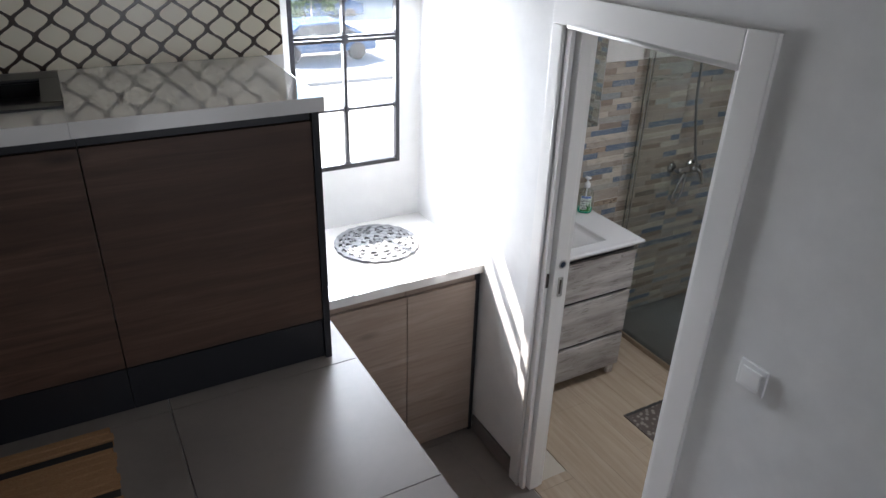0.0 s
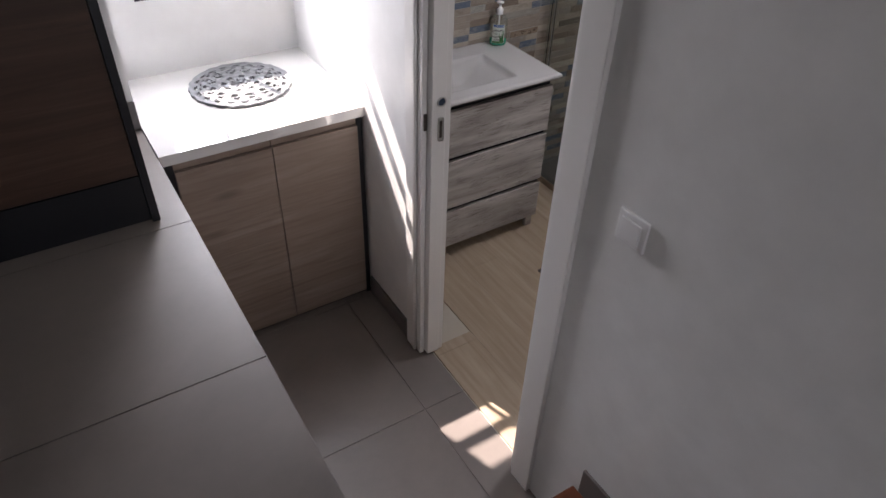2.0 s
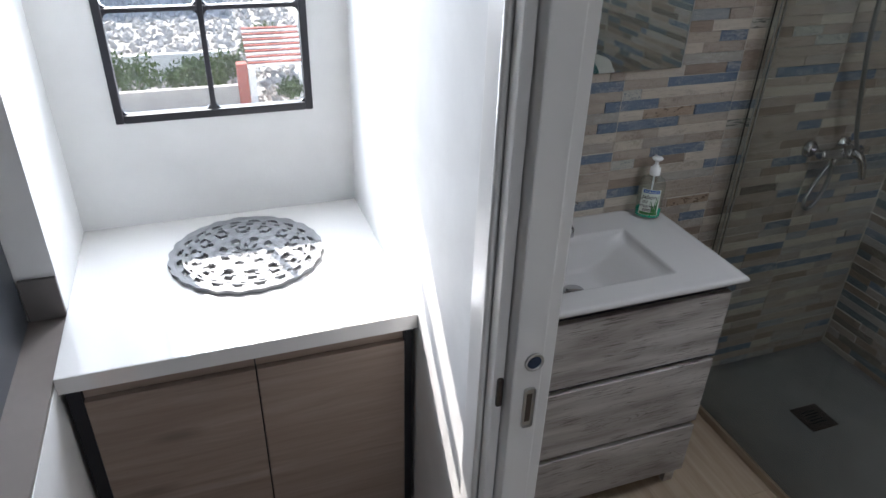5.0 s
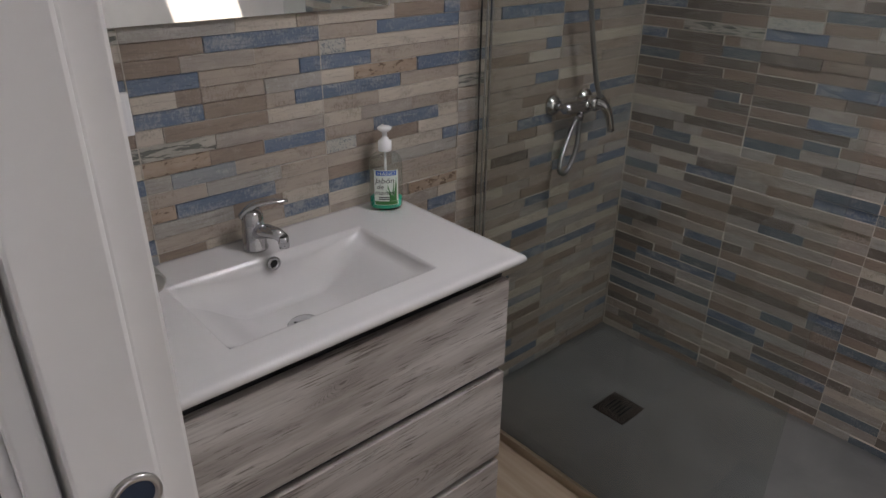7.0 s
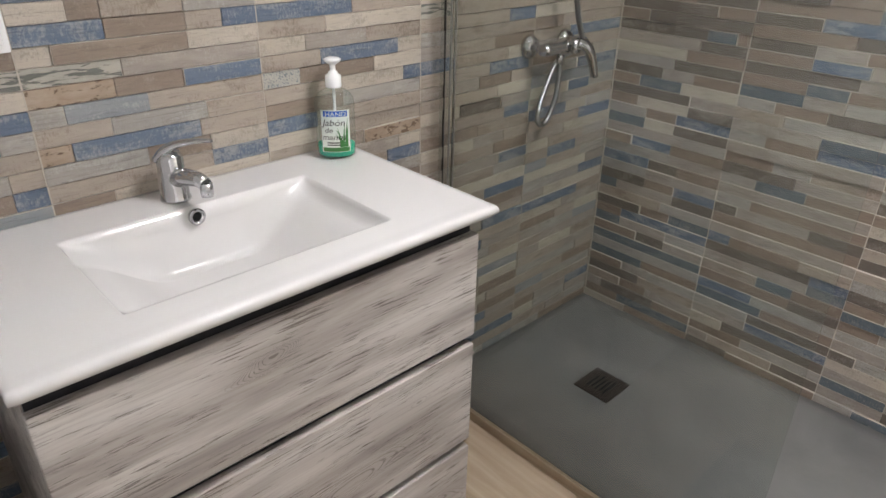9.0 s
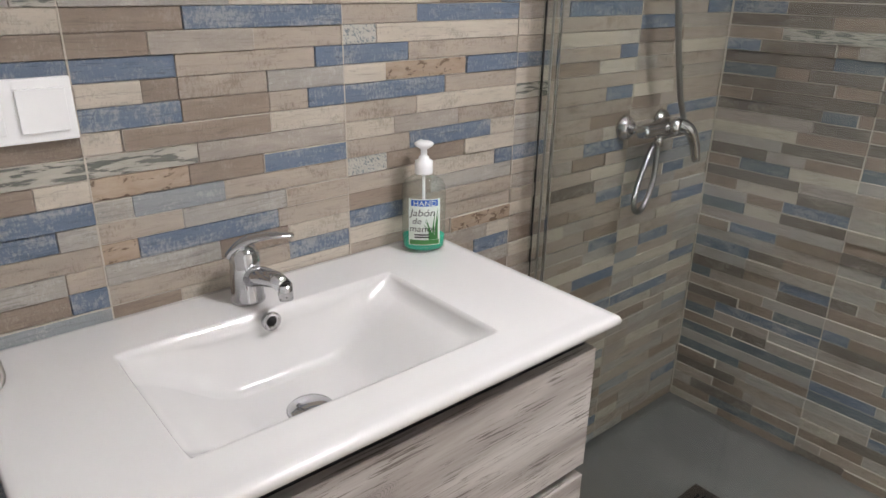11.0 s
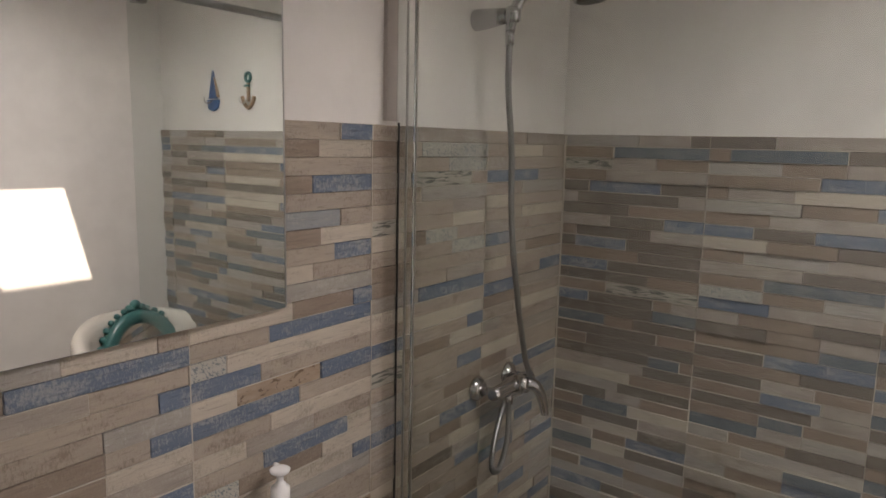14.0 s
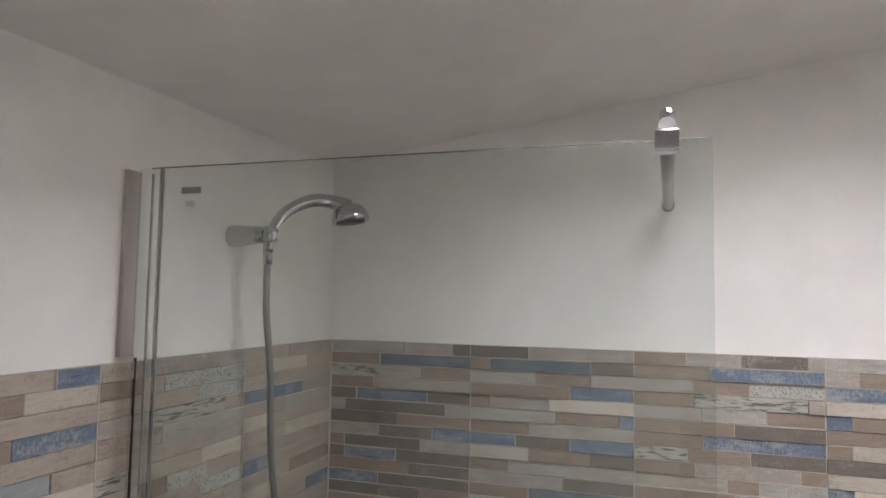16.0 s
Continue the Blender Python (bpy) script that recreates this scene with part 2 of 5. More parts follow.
def glass_mat(name, tint, rough=0.0, dust=0.0):
    m = Mat(name, tint, rough)
    out = m.t.nodes["Material Output"]
    tr, gl, mx, fr = (m.t.nodes.new(k) for k in ("ShaderNodeBsdfTransparent", "ShaderNodeBsdfGlossy", "ShaderNodeMixShader", "ShaderNodeLayerWeight"))
    tr.inputs[0].default_value = (*tint, 1)
    gl.inputs["Roughness"].default_value = 0.02
    fr.inputs[0].default_value = 0.5
    m.link(m.math("ADD", m.math("MULTIPLY", m.math("POWER", fr.outputs[1], 5.0), 0.9), 0.035), mx.inputs[0])
    m.link(tr.outputs[0], mx.inputs[1])
    m.link(gl.outputs[0], mx.inputs[2])
    last = mx.outputs[0]
    if dust:
        df, mx2 = m.t.nodes.new("ShaderNodeBsdfDiffuse"), m.t.nodes.new("ShaderNodeMixShader")
        f = m.math("MULTIPLY", m.ramp(m.noise(260, 3, rough=0.7), [(0.5, (0.1,) * 3), (0.68, (1, 1, 1))]), dust)
        m.link(f, mx2.inputs[0])
        m.link(last, mx2.inputs[1])
        m.link(df.outputs[0], mx2.inputs[2])
        last = mx2.outputs[0]
    m.link(last, out.inputs["Surface"])
    return m.m


M["pane"] = glass_mat("window_glass", (0.96, 0.98, 0.98), 0, 0.22)
# grey tint added to weaken the sun that falls through the skylight
M["skylight"] = glass_mat("dimming_skylight_plastic", (0.66, 0.66, 0.66))
M["screen"] = glass_mat("shower_glass", (0.925, 0.95, 0.94))
M["bottle"] = glass_mat("clear_plastic", (0.93, 0.965, 0.95), 0, 0.12)

tray = Mat("grey_stone_tray", (0.17, 0.17, 0.165), 0.35)
tb = tray.noise(3, 6, distort=0.5)
tray.color(tray.mix(tray.ramp(tb, [(0.3, (0, 0, 0)), (0.75, (1, 1, 1))]), (0.14, 0.14, 0.137), (0.22, 0.218, 0.21)))
tray.bump(tray.noise(60, 4), 0.2, 0.001)
M["tray"] = tray.m

og = Mat("cream_tile_with_brown_ogee_lattice", (0.6, 0.56, 0.46), 0.22)
sep = og.t.nodes.new("ShaderNodeSeparateXYZ")
og.link(og.coords(), sep.inputs[0])
P, Q = 0.1007, 0.100
wave = og.math("MULTIPLY", og.math("SUBTRACT", 1.0, og.math("COSINE", og.math("MULTIPLY", og.math("SUBTRACT", sep.outputs[2], 1.856), 2 * math.pi / Q))), 0.25)
u = og.math("DIVIDE", og.math("SUBTRACT", sep.outputs[0], 0.0639), P)
lines = []
for sign in ("ADD", "SUBTRACT"):
    fr_ = og.math("FRACT", og.math("ADD", og.math(sign, u, wave), 0.5))
    lines.append(og.math("ABSOLUTE", og.math("SUBTRACT", fr_, 0.5)))
near = og.math("MINIMUM", *lines)
rag = og.math("MULTIPLY", og.math("SUBTRACT", og.noise(70, 2), 0.5), 0.05)
mask = og.ramp(og.math("ADD", near, rag), [(0.075, (1, 1, 1)), (0.09, (0, 0, 0))])
cream = og.mix(og.noise(6, 4), (0.79, 0.72, 0.57), (0.84, 0.78, 0.64))
og.color(og.mix(mask, cream, og.mix(og.noise(90, 3), (0.02, 0.012, 0.01), (0.07, 0.045, 0.03))))
og.bump(og.mix(mask, (0, 0, 0), (1, 1, 1)), 0.5, 0.002)
M["ogee"] = og.m

TAN, BROWN, CREAM, GREY, BLUE, STONE, PALE, UMBER, TEALISH = "tan brown cream grey blue stone pale umber tealish".split()
STRIP = {
    TAN: strip_material("tan_strip", (0.46, 0.39, 0.32), (0.375, 0.318, 0.268), (0.22, 0.17, 0.135), 0.45),
    BROWN: strip_material("brown_strip", (0.33, 0.26, 0.205), (0.24, 0.187, 0.15), (0.37, 0.31, 0.26), 0.3),
    CREAM: strip_material("cream_strip", (0.60, 0.535, 0.45), (0.49, 0.43, 0.36), (0.32, 0.28, 0.23), 0.4),
    GREY: strip_material("grey_strip", (0.34, 0.32, 0.29), (0.44, 0.405, 0.36), (0.46, 0.44, 0.41), 0.5),
    BLUE: strip_material("worn_blue_strip", (0.105, 0.15, 0.225), (0.17, 0.21, 0.27), (0.36, 0.37, 0.37), 0.62),
    STONE: strip_material("stone_strip", (0.42, 0.37, 0.32), (0.31, 0.27, 0.235), (0.46, 0.42, 0.37), 0.55),
    # umber and slate blue: darker tones that carry the shower wall's shade
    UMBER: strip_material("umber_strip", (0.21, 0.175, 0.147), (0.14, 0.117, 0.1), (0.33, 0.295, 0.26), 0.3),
    TEALISH: strip_material("shaded_slate_blue_strip", (0.10, 0.135, 0.165), (0.15, 0.175, 0.195), (0.27, 0.275, 0.27), 0.55),
    PALE: strip_material("pale_blue_grey_strip", (0.26, 0.29, 0.31), (0.33, 0.34, 0.34), (0.45, 0.45, 0.44), 0.35),
}

def cracked_strip(name, base, pale, crack, stretch, lo, turn=0.0, fine=1.0):
    """Printed strip with dark marks drawn out along one direction."""
    m = Mat(name, base, 0.5, spec=0.4)
    g = m.noise(9, 8, (1.3, 1.3, 6), 0.72, 0.4)
    col = m.mix(m.ramp(g, [(0.34, (0, 0, 0)), (0.66, (1, 1, 1))]), base, pale)
    marks = m.n("ShaderNodeTexNoise", Scale=fine, Detail=4, Roughness=0.6, Distortion=0.5)
    mp = m.t.nodes.new("ShaderNodeMapping")
    mp.inputs["Rotation"].default_value = (turn, turn, 0)
    st = m.t.nodes.new("ShaderNodeMapping")
    st.inputs["Scale"].default_value = stretch
    m.link(m.coords(), mp.inputs[0])
    m.link(mp.outputs[0], st.inputs[0])
    m.link(st.outputs[0], marks.inputs["Vector"])
    k = m.ramp(marks.outputs["Fac"], [(lo, (0, 0, 0)), (lo + 0.06, (0.85,) * 3)])
    m.color(m.mix(k, col, crack))
    m.bump(m.math("SUBTRACT", g, k), 0.6, 0.003)
    return m.m


CRACKED, HATCHED, RUSTY = "cracked", "hatched", "rusty"
STRIP[CRACKED] = cracked_strip("pale_strip_with_dark_cracks", (0.36, 0.345, 0.3), (0.46, 0.43, 0.37), (0.09, 0.1, 0.09), (22, 22, 150), 0.51)
STRIP[HATCHED] = cracked_strip("pale_strip_with_slanting_strokes", (0.42, 0.41, 0.37), (0.5, 0.48, 0.43), (0.15, 0.19, 0.22), (300, 300, 45), 0.53, radians(38))
STRIP[RUSTY] = cracked_strip("mottled_orange_brown_strip", (0.31, 0.225, 0.16), (0.43, 0.34, 0.26), (0.12, 0.075, 0.045), (40, 40, 80), 0.56)


# ---- mesh helpers ----
def bm_box(x0, x1, y0, y1, z0, z1, bevel=0.0, seg=2, bm=None):
    b = bmesh.new()
    bmesh.ops.create_cube(b, size=1.0)
    for v in b.verts:
        v.co = Vector(((x0 + x1) / 2 + v.co.x * (x1 - x0), (y0 + y1) / 2 + v.co.y * (y1 - y0), (z0 + z1) / 2 + v.co.z * (z1 - z0)))
    if bevel:
        bmesh.ops.bevel(b, geom=b.edges[:], offset=bevel, segments=seg, profile=0.6, affect="EDGES")
    return merge(bm, b) if bm is not None else b


def merge(bm, other):
    me = bpy.data.meshes.new("tmp")
    other.to_mesh(me)
    other.free()
    bm.from_mesh(me)
    bpy.data.meshes.remove(me)
    return bm


def bm_turn(profile, center=(0, 0, 0), seg=32, axis="z", bm=None):
    """A lathe: profile rows of (radius, height), turned round an axis through center."""
    b = bmesh.new()
    rings = []
    for r, h in profile:
        ring = []
        for i in range(seg):
            a = 2 * math.pi * i / seg
            p = (r * math.cos(a), r * math.sin(a), h)
            if axis == "y":
                p = (p[0], -p[2], p[1])
            elif axis == "x":
                p = (p[2], p[0], p[1])
            ring.append(b.verts.new(Vector(center) + Vector(p)))
        rings.append(ring)
    for a, c in zip(rings, rings[1:]):
        for i in range(seg):
            j = (i + 1) % seg
            b.faces.new((a[i], a[j], c[j], c[i]))
    b.faces.new(rings[0][::-1])
    b.faces.new(rings[-1])
    bmesh.ops.recalc_face_normals(b, faces=b.faces[:])
    for f in b.faces:
        f.smooth = len(f.verts) == 4
    return merge(bm, b) if bm is not None else b


def bm_tube(points, radius, seg=12, bm=None, ridges=0.0):
    """A round tube along a path; radius is one number or one for each point."""
    b = bmesh.new()
    pts = [Vector(p) for p in points]
    radii = radius if isinstance(radius, (list, tuple)) else [radius] * len(pts)
    rings, side = [], None
    for i, p in enumerate(pts):
        d = (pts[min(i + 1, len(pts) - 1)] - pts[max(i - 1, 0)]).normalized()
        if side is None:
            side = d.orthogonal().normalized()
        side = (side - d * side.dot(d)).normalized()
        up = d.cross(side)
        r = radii[i] * (1 + (ridges if i % 2 else 0))
        rings.append([b.verts.new(p + (side * math.cos(2 * math.pi * k / seg) + up * math.sin(2 * math.pi * k / seg)) * r) for k in range(seg)])
    for a, c in zip(rings, rings[1:]):
        for k in range(seg):
            j = (k + 1) % seg
            b.faces.new((a[k], a[j], c[j], c[k]))
    b.faces.new(rings[0][::-1])
    b.faces.new(rings[-1])
    bmesh.ops.recalc_face_normals(b, faces=b.faces[:])
    for f in b.faces:
        f.smooth = len(f.verts) == 4
    return merge(bm, b) if bm is not None else b


def curve_points(ctrl, n=10):
    """Catmull-Rom points through the control points."""
    c = [Vector(p) for p in ctrl]
    c = [c[0] * 2 - c[1], *c, c[-1] * 2 - c[-2]]
    out = []
    for i in range(1, len(c) - 2):
        for k in range(n):
            t = k / n
            out.append(0.5 * (2 * c[i] + (c[i + 1] - c[i - 1]) * t + (2 * c[i - 1] - 5 * c[i] + 4 * c[i + 1] - c[i + 2]) * t * t + (3 * c[i] - c[i - 1] - 3 * c[i + 1] + c[i + 2]) * t ** 3))
    return [*out, c[-2]]


def obj(name, bm, material, smooth=False):
    me = bpy.data.meshes.new(name)
    bm.to_mesh(me)
    bm.free()
    for m in material if isinstance(material, list) else [material]:
        me.materials.append(m)
    if smooth:
        for p in me.polygons:
            p.use_smooth = True
    return new(name, me)


def part(name, bm, material, parent, label=""):
    ob = obj(name, bm, material)
    ob.parent = parent
    if label:
        ob["label"] = label
    return ob


def thing(name, label, category, group=""):
    return tagged(new(name), label, category, group)


def structure(name, bm, material, label):
    return tagged(obj(name, bm, material), label, kind="structure")


# ---- structure ----
WX, UP, LX = 1.475, 0.932, 0.722      # hall's east wall, upper floor's height and its edge
NY, EX, SY = 2.763, 3.533, 0.578      # bathroom's north, east and south walls
TILE_TOP, CORE = 1.6465, 0.010
W0, W1, WZ0, WZ1, WY = 0.861, 1.367, 1.231, 2.255, 2.905


KY = 2.512                            # kitchen wall


def ceil_z(y):
    return 2.155 + (NY - y) * 0.145


bm = bm_box(LX, 1.56, WY, 2.962, -0.15, WZ0)
bm_box(LX, W0, WY, 2.962, WZ0, WZ1, bm=bm)
bm_box(W1, 1.56, WY, 2.962, WZ0, WZ1, bm=bm)
bm_box(LX, 1.56, WY, 3.16, WZ1, 3.2, bm=bm)
structure("wall_window", bm, M["white_rough"], "white plastered alcove wall with a steel window above the low worktop")
structure("wall_kitchen", bm_box(-3.2, LX, KY, 3.16, -0.15, 3.2), M["white_rough"], "white plastered wall behind the kitchen units")
bm = bm_box(WX, 1.56, 1.865, WY, -0.15, 3.2)
bm_box(WX, 1.56, -3.0, 1.135, -0.15, 3.2, bm=bm)
bm_box(WX, 1.56, 1.135, 1.865, 2.04, 3.2, bm=bm)
structure("wall_hall", bm, M["white"], "white plastered wall between the stairs and the bathroom with a doorway")
structure("wall_south", bm_box(-3.2, 1.56, -3.2, -3.0, -0.15, 3.2), M["white"], "plain white wall behind the stairs")
bm = bm_box(-3.4, -3.2, -3.2, 3.16, -0.15, 3.2)
structure("wall_west", bm, M["white"], "plain white wall closing the living side")
structure("ceiling", bm_box(-3.4, 1.56, -3.2, 3.16, 3.2, 3.35), M["ceiling"], "off-white ceiling over the kitchen and stairs")
structure("wall_bathroom_north", bm_box(1.56, 3.65, NY, NY + 0.2, -0.15, 2.7), M["bath_white"], "off-white bathroom wall, tiled to shoulder height")
structure("wall_bathroom_east", bm_box(EX, EX + 0.12, SY - 0.1, NY, -0.15, 2.7), M["bath_white"], "off-white shower wall, tiled to shoulder height")
structure("wall_bathroom_south", bm_box(1.56, EX, SY - 0.1, SY, -0.15, 2.7), M["bath_white"], "plain off-white bathroom wall with a patch of sun")

# sloping bathroom ceiling with a square skylight shaft
S0, S1, S2, S3 = 2.40, 2.80, 1.405, 1.84
bm = bmesh.new()
for x0, x1, y0, y1 in ((1.56, S0, SY, NY), (S1, EX, SY, NY), (S0, S1, SY, S2), (S0, S1, S3, NY)):
    vs = [bm.verts.new((x, y, ceil_z(y) + dz)) for dz in (0, 0.16) for x, y in ((x0, y0), (x1, y0), (x1, y1), (x0, y1))]
    for q in ((3, 2, 1, 0), (4, 5, 6, 7), (0, 1, 5, 4), (1, 2, 6, 5), (2, 3, 7, 6), (3, 0, 4, 7)):
        bm.faces.new([vs[i] for i in q])
structure("ceiling_bathroom", bm, M["ceiling"], "off-white sloping bathroom ceiling with a square skylight")
bm = bmesh.new()
vs = [bm.verts.new((x, y, ceil_z(y) + 0.15 + dz)) for dz in (0, 0.006) for x, y in ((S0, S2), (S1, S2), (S1, S3), (S0, S3))]
for q in ((3, 2, 1, 0), (4, 5, 6, 7), (0, 1, 5, 4), (1, 2, 6, 5), (2, 3, 7, 6), (3, 0, 4, 7)):
    bm.faces.new([vs[i] for i in q])
sl = structure("window_2", bm, M["skylight"], "square skylight pane tinted to dim the sun")

# floors: grout beds with tiles laid on them
structure("floor", bm_box(LX, WX + 0.04, -0.3, WY, -0.15, -0.004), M["grout"], "grey grout bed of the lower landing")
structure("platform", bm_box(-3.2, LX - 0.010, -3.0, KY, -0.15, UP - 0.012), M["white"], "raised kitchen floor with a white plastered edge")
structure("platform_stair_head", bm_box(LX - 0.010, WX, -3.0, 0.02, -0.15, UP - 0.012), M["white"], "raised floor at the head of the stairs")
structure("floor_bathroom", bm_box(WX + 0.04, 3.65, SY - 0.1, NY, -0.15, -0.006), M["wall_grout"], "bed of the bathroom's wood-look floor")


def tile_field(parent, xs, ys, z, th, material, name="floor_tile", gap=0.0022):
    for a, b in zip(xs, xs[1:]):
        for c, d in zip(ys, ys[1:]):
            if b - a < 0.02 or d - c < 0.02:
                continue
            part(name, bm_box(a + gap / 2, b - gap / 2, c + gap / 2, d - gap / 2, z - th, z, 0.0008, 1), material, parent)


low = thing("landing_tiles", "large dark grey stone-look floor tiles on the lower landing", "floor tiles")
low["kind"] = "structure"
tile_field(low, [LX, 1.337, WX + 0.04], [0.9, 0.95, 1.57, 2.256, WY], 0.0, 0.009, M["floor_tile"])
up = thing("kitchen_floor_tiles", "large dark grey stone-look floor tiles on the raised kitchen floor", "floor tiles")
up["kind"] = "structure"
ys = [-3.0, -2.405, -1.79, -1.175, -0.56, 0.055, 0.665, 1.276, 1.887, KY]
tile_field(up, [-3.2, -2.97, -2.355, -1.74, -1.125, -0.51, 0.105, LX], ys, UP, 0.011, M["floor_tile"])
tile_field(up, [LX, WX], [-3.0, -2.455, -1.835, -1.215, -0.6, 0.0], UP, 0.011, M["floor_tile"])
pl = thing("bathroom_floor_planks", "pale beige wood-look floor tiles", "floor tiles")
pl["kind"] = "structure"
k = 0
x = WX + 0.045
while x < 3.5:
    x1 = min(x + 0.2, 3.53)
    y = SY - [0.0, 0.4, 0.8][k % 3]
    while y < NY:
        a, b = max(y, SY), min(y + 1.2, NY)
        if b - a > 0.05:
            if x < 1.56:
                a, b = max(a, 1.17), min(b, 1.83)
            if b - a > 0.05:
                part("plank_tile", bm_box(x + 0.0004, x1 - 0.0004, a + 0.0004, b - 0.0004, -0.008, 0.001, 0.0003, 1), M["plank"], pl)
        y += 1.2
    x, k = x1, k + 1

# stairs
stairs = thing("stairs", "grey tiled steps with red-brown wooden nosings beside a white wall", "stairs")
stairs["kind"] = "structure"
SZ, SN = [0.285, 0.515, 0.750, UP], [0.909, 0.615, 0.314, 0.02]
for i in range(4):
    y1 = SN[i] - 0.02
    y0 = SN[i + 1] - 0.02 if i < 3 else -0.05
    zb = SZ[i - 1] if i else 0.0
    part("riser", bm_box(LX, WX, y0, y1, -0.1, SZ[i] - 0.013), M["skirt_tile"], stairs)
    part("nosing", bm_box(LX, WX - 0.011, SN[i] - 0.055, SN[i], SZ[i] - 0.03, SZ[i] + 0.001, 0.004, 2), M["nosing"], stairs, "red-brown wooden nosing")
    if i < 3:
        part("tread", bm_box(LX + 0.001, WX - 0.011, SN[i + 1] - 0.02, SN[i] - 0.0555, SZ[i] - 0.012, SZ[i] - 0.001, 0.0008, 1), M["floor_tile"], stairs)
        part("skirting", bm_box(WX - 0.010, WX - 0.0005, SN[i + 1] - 0.03, SN[i] - 0.022, SZ[i] - 0.002, SZ[i] + 0.105, 0.001, 1), M["skirt_tile"], stairs)
part("skirting", bm_box(WX - 0.010, WX - 0.0005, -0.6, SN[3] - 0.022, UP, UP + 0.10, 0.001, 1), M["skirt_tile"], stairs)
bm = bm_box(WX - 0.010, WX - 0.0005, 1.93, 2.276, 0.001, 0.092, 0.001, 1)
structure("baseboard", bm, M["skirt_tile"], "low grey tile skirting under the white wall")
structure("baseboard_pillar", bm_box(0.6465, LX, KY - 0.010, KY - 0.0005, UP + 0.001, UP + 0.105, 0.001, 1), M["skirt_tile"], "grey tile skirting on the white pillar beside the units")
structure("platform_edge", bm_box(LX - 0.009, LX, 0.885, WY, 0.0, UP - 0.012), M["white"], "white plastered side of the raised floor")
part("edge_tile", bm_box(LX - 0.016, LX + 0.001, KY + 0.0005, WY, UP - 0.012, UP - 0.002), M["floor_tile"], up)

# ---- windows ----
win = thing("window_1", "black steel window with two columns of clear panes in a white wall", "window")
win["kind"] = "structure"


def bar(x0, x1, z0, z1, y0=WY - 0.004, y1=WY + 0.026, name="glazing_bar"):
    part(name, bm_box(x0, x1, y0, y1, z0, z1, 0.003, 2), M["steel_black"], win)


bar(W0, W0 + 0.02, WZ0, WZ1, name="window_frame")
bar(W1 - 0.02, W1, WZ0, WZ1, name="window_frame")
bar(W0 + 0.0202, W1 - 0.0202, WZ0, WZ0 + 0.022, name="window_frame")
bar(W0 + 0.0202, W1 - 0.0202, WZ1 - 0.022, WZ1, name="window_frame")
bar(1.098, 1.112, WZ0 + 0.0222, WZ1 - 0.0222)
for z, h, d in ((1.505, 0.012, 0.0), (1.804, 0.013, 0.0), (1.822, 0.013, 0.006)):
    for a, b in ((W0 + 0.0202, 1.0978), (1.1122, W1 - 0.0202)):
        bar(a, b, z, z + h, WY - 0.002 - d, WY + 0.022)
part("hinge", bm_box(1.09, 1.12, WY - 0.012, WY - 0.0045, 1.80, 1.84, 0.004, 2), M["steel_black"], win)
for z0, z1 in ((WZ0 + 0.022, 1.505), (1.517, 1.804), (1.835, WZ1 - 0.022)):
    for a, b in ((W0 + 0.02, 1.098), (1.112, W1 - 0.02)):
        p = part("pane", bm_box(a, b, WY + 0.009, WY + 0.013, z0, z1), M["pane"], win)
        p.visible_shadow = False
        for cx, sx in ((a, 1), (b, -1)):
            for cz, sz in ((z0, 1), (z1, -1)):
                c = bmesh.new()
                r = 0.018
                outline = [(cx, cz)] + [(cx + sx * r * (1 - math.sin(t)), cz + sz * r * (1 - math.cos(t))) for t in [math.pi / 2 * i / 5 for i in range(6)]]
                f = [c.verts.new((px, WY + 0.004, pz)) for px, pz in outline]
                g = [c.verts.new((px, WY + 0.018, pz)) for px, pz in outline]
                c.faces.new(f)
                c.faces.new(g[::-1])
                for i in range(len(f)):
                    j = (i + 1) % len(f)
                    c.faces.new((f[j], f[i], g[i], g[j]))
                bmesh.ops.recalc_face_normals(c, faces=c.faces[:])
                part("corner_weld", c, M["steel_black"], win)

# ---- door frame and pocket door ----
dr = thing("door_1", "white painted frame of a sliding door, the door pushed into its pocket", "door frame")
dr["kind"] = "structure"
CY0, CY1, CI0, CI1, DH = 1.09, 1.925, 1.178, 1.842, 2.01
part("casing", bm_box(WX - 0.018, WX - 0.0005, CY0, CI0, 0, DH + 0.097, 0.003, 2), M["white_paint"], dr)
part("casing", bm_box(WX - 0.018, WX - 0.0005, CI0 + 0.0005, CY1, DH + 0.002, DH + 0.095, 0.003, 2), M["white_paint"], dr)
part("casing", bm_box(WX - 0.018, WX - 0.0005, CI1 + 0.03, CY1, 0, DH + 0.0015, 0.003, 2), M["white_paint"], dr)
part("trim_bead", bm_tube([(WX - 0.016, CI0 + 0.004, DH + 0.002), (WX - 0.016, CI1, DH + 0.002)], 0.008, 10), M["white_paint"], dr)
part("trim_bead", bm_tube([(WX - 0.014, CI1 + 0.024, 0.0), (WX - 0.014, CI1 + 0.024, DH)], 0.007, 10), M["white_paint"], dr)
part("jamb", bm_box(WX - 0.006, 1.575, 1.137, CI0 + 0.018, 0, DH + 0.02, 0.002, 1), M["white_paint"], dr)
part("jamb", bm_box(WX - 0.010, WX + 0.009, CI1 - 0.012, CI1 + 0.016, 0, DH, 0.003, 2), M["white_paint"], dr)
part("head_jamb", bm_box(WX - 0.006, 1.575, CI0 + 0.0185, CI1 - 0.0125, DH, DH + 0.022, 0.002, 1), M["white_paint"], dr)
part("jamb", bm_box(WX + 0.0645, 1.564, 1.814, 1.864, 0, DH, 0.003, 2), M["white_paint"], dr)
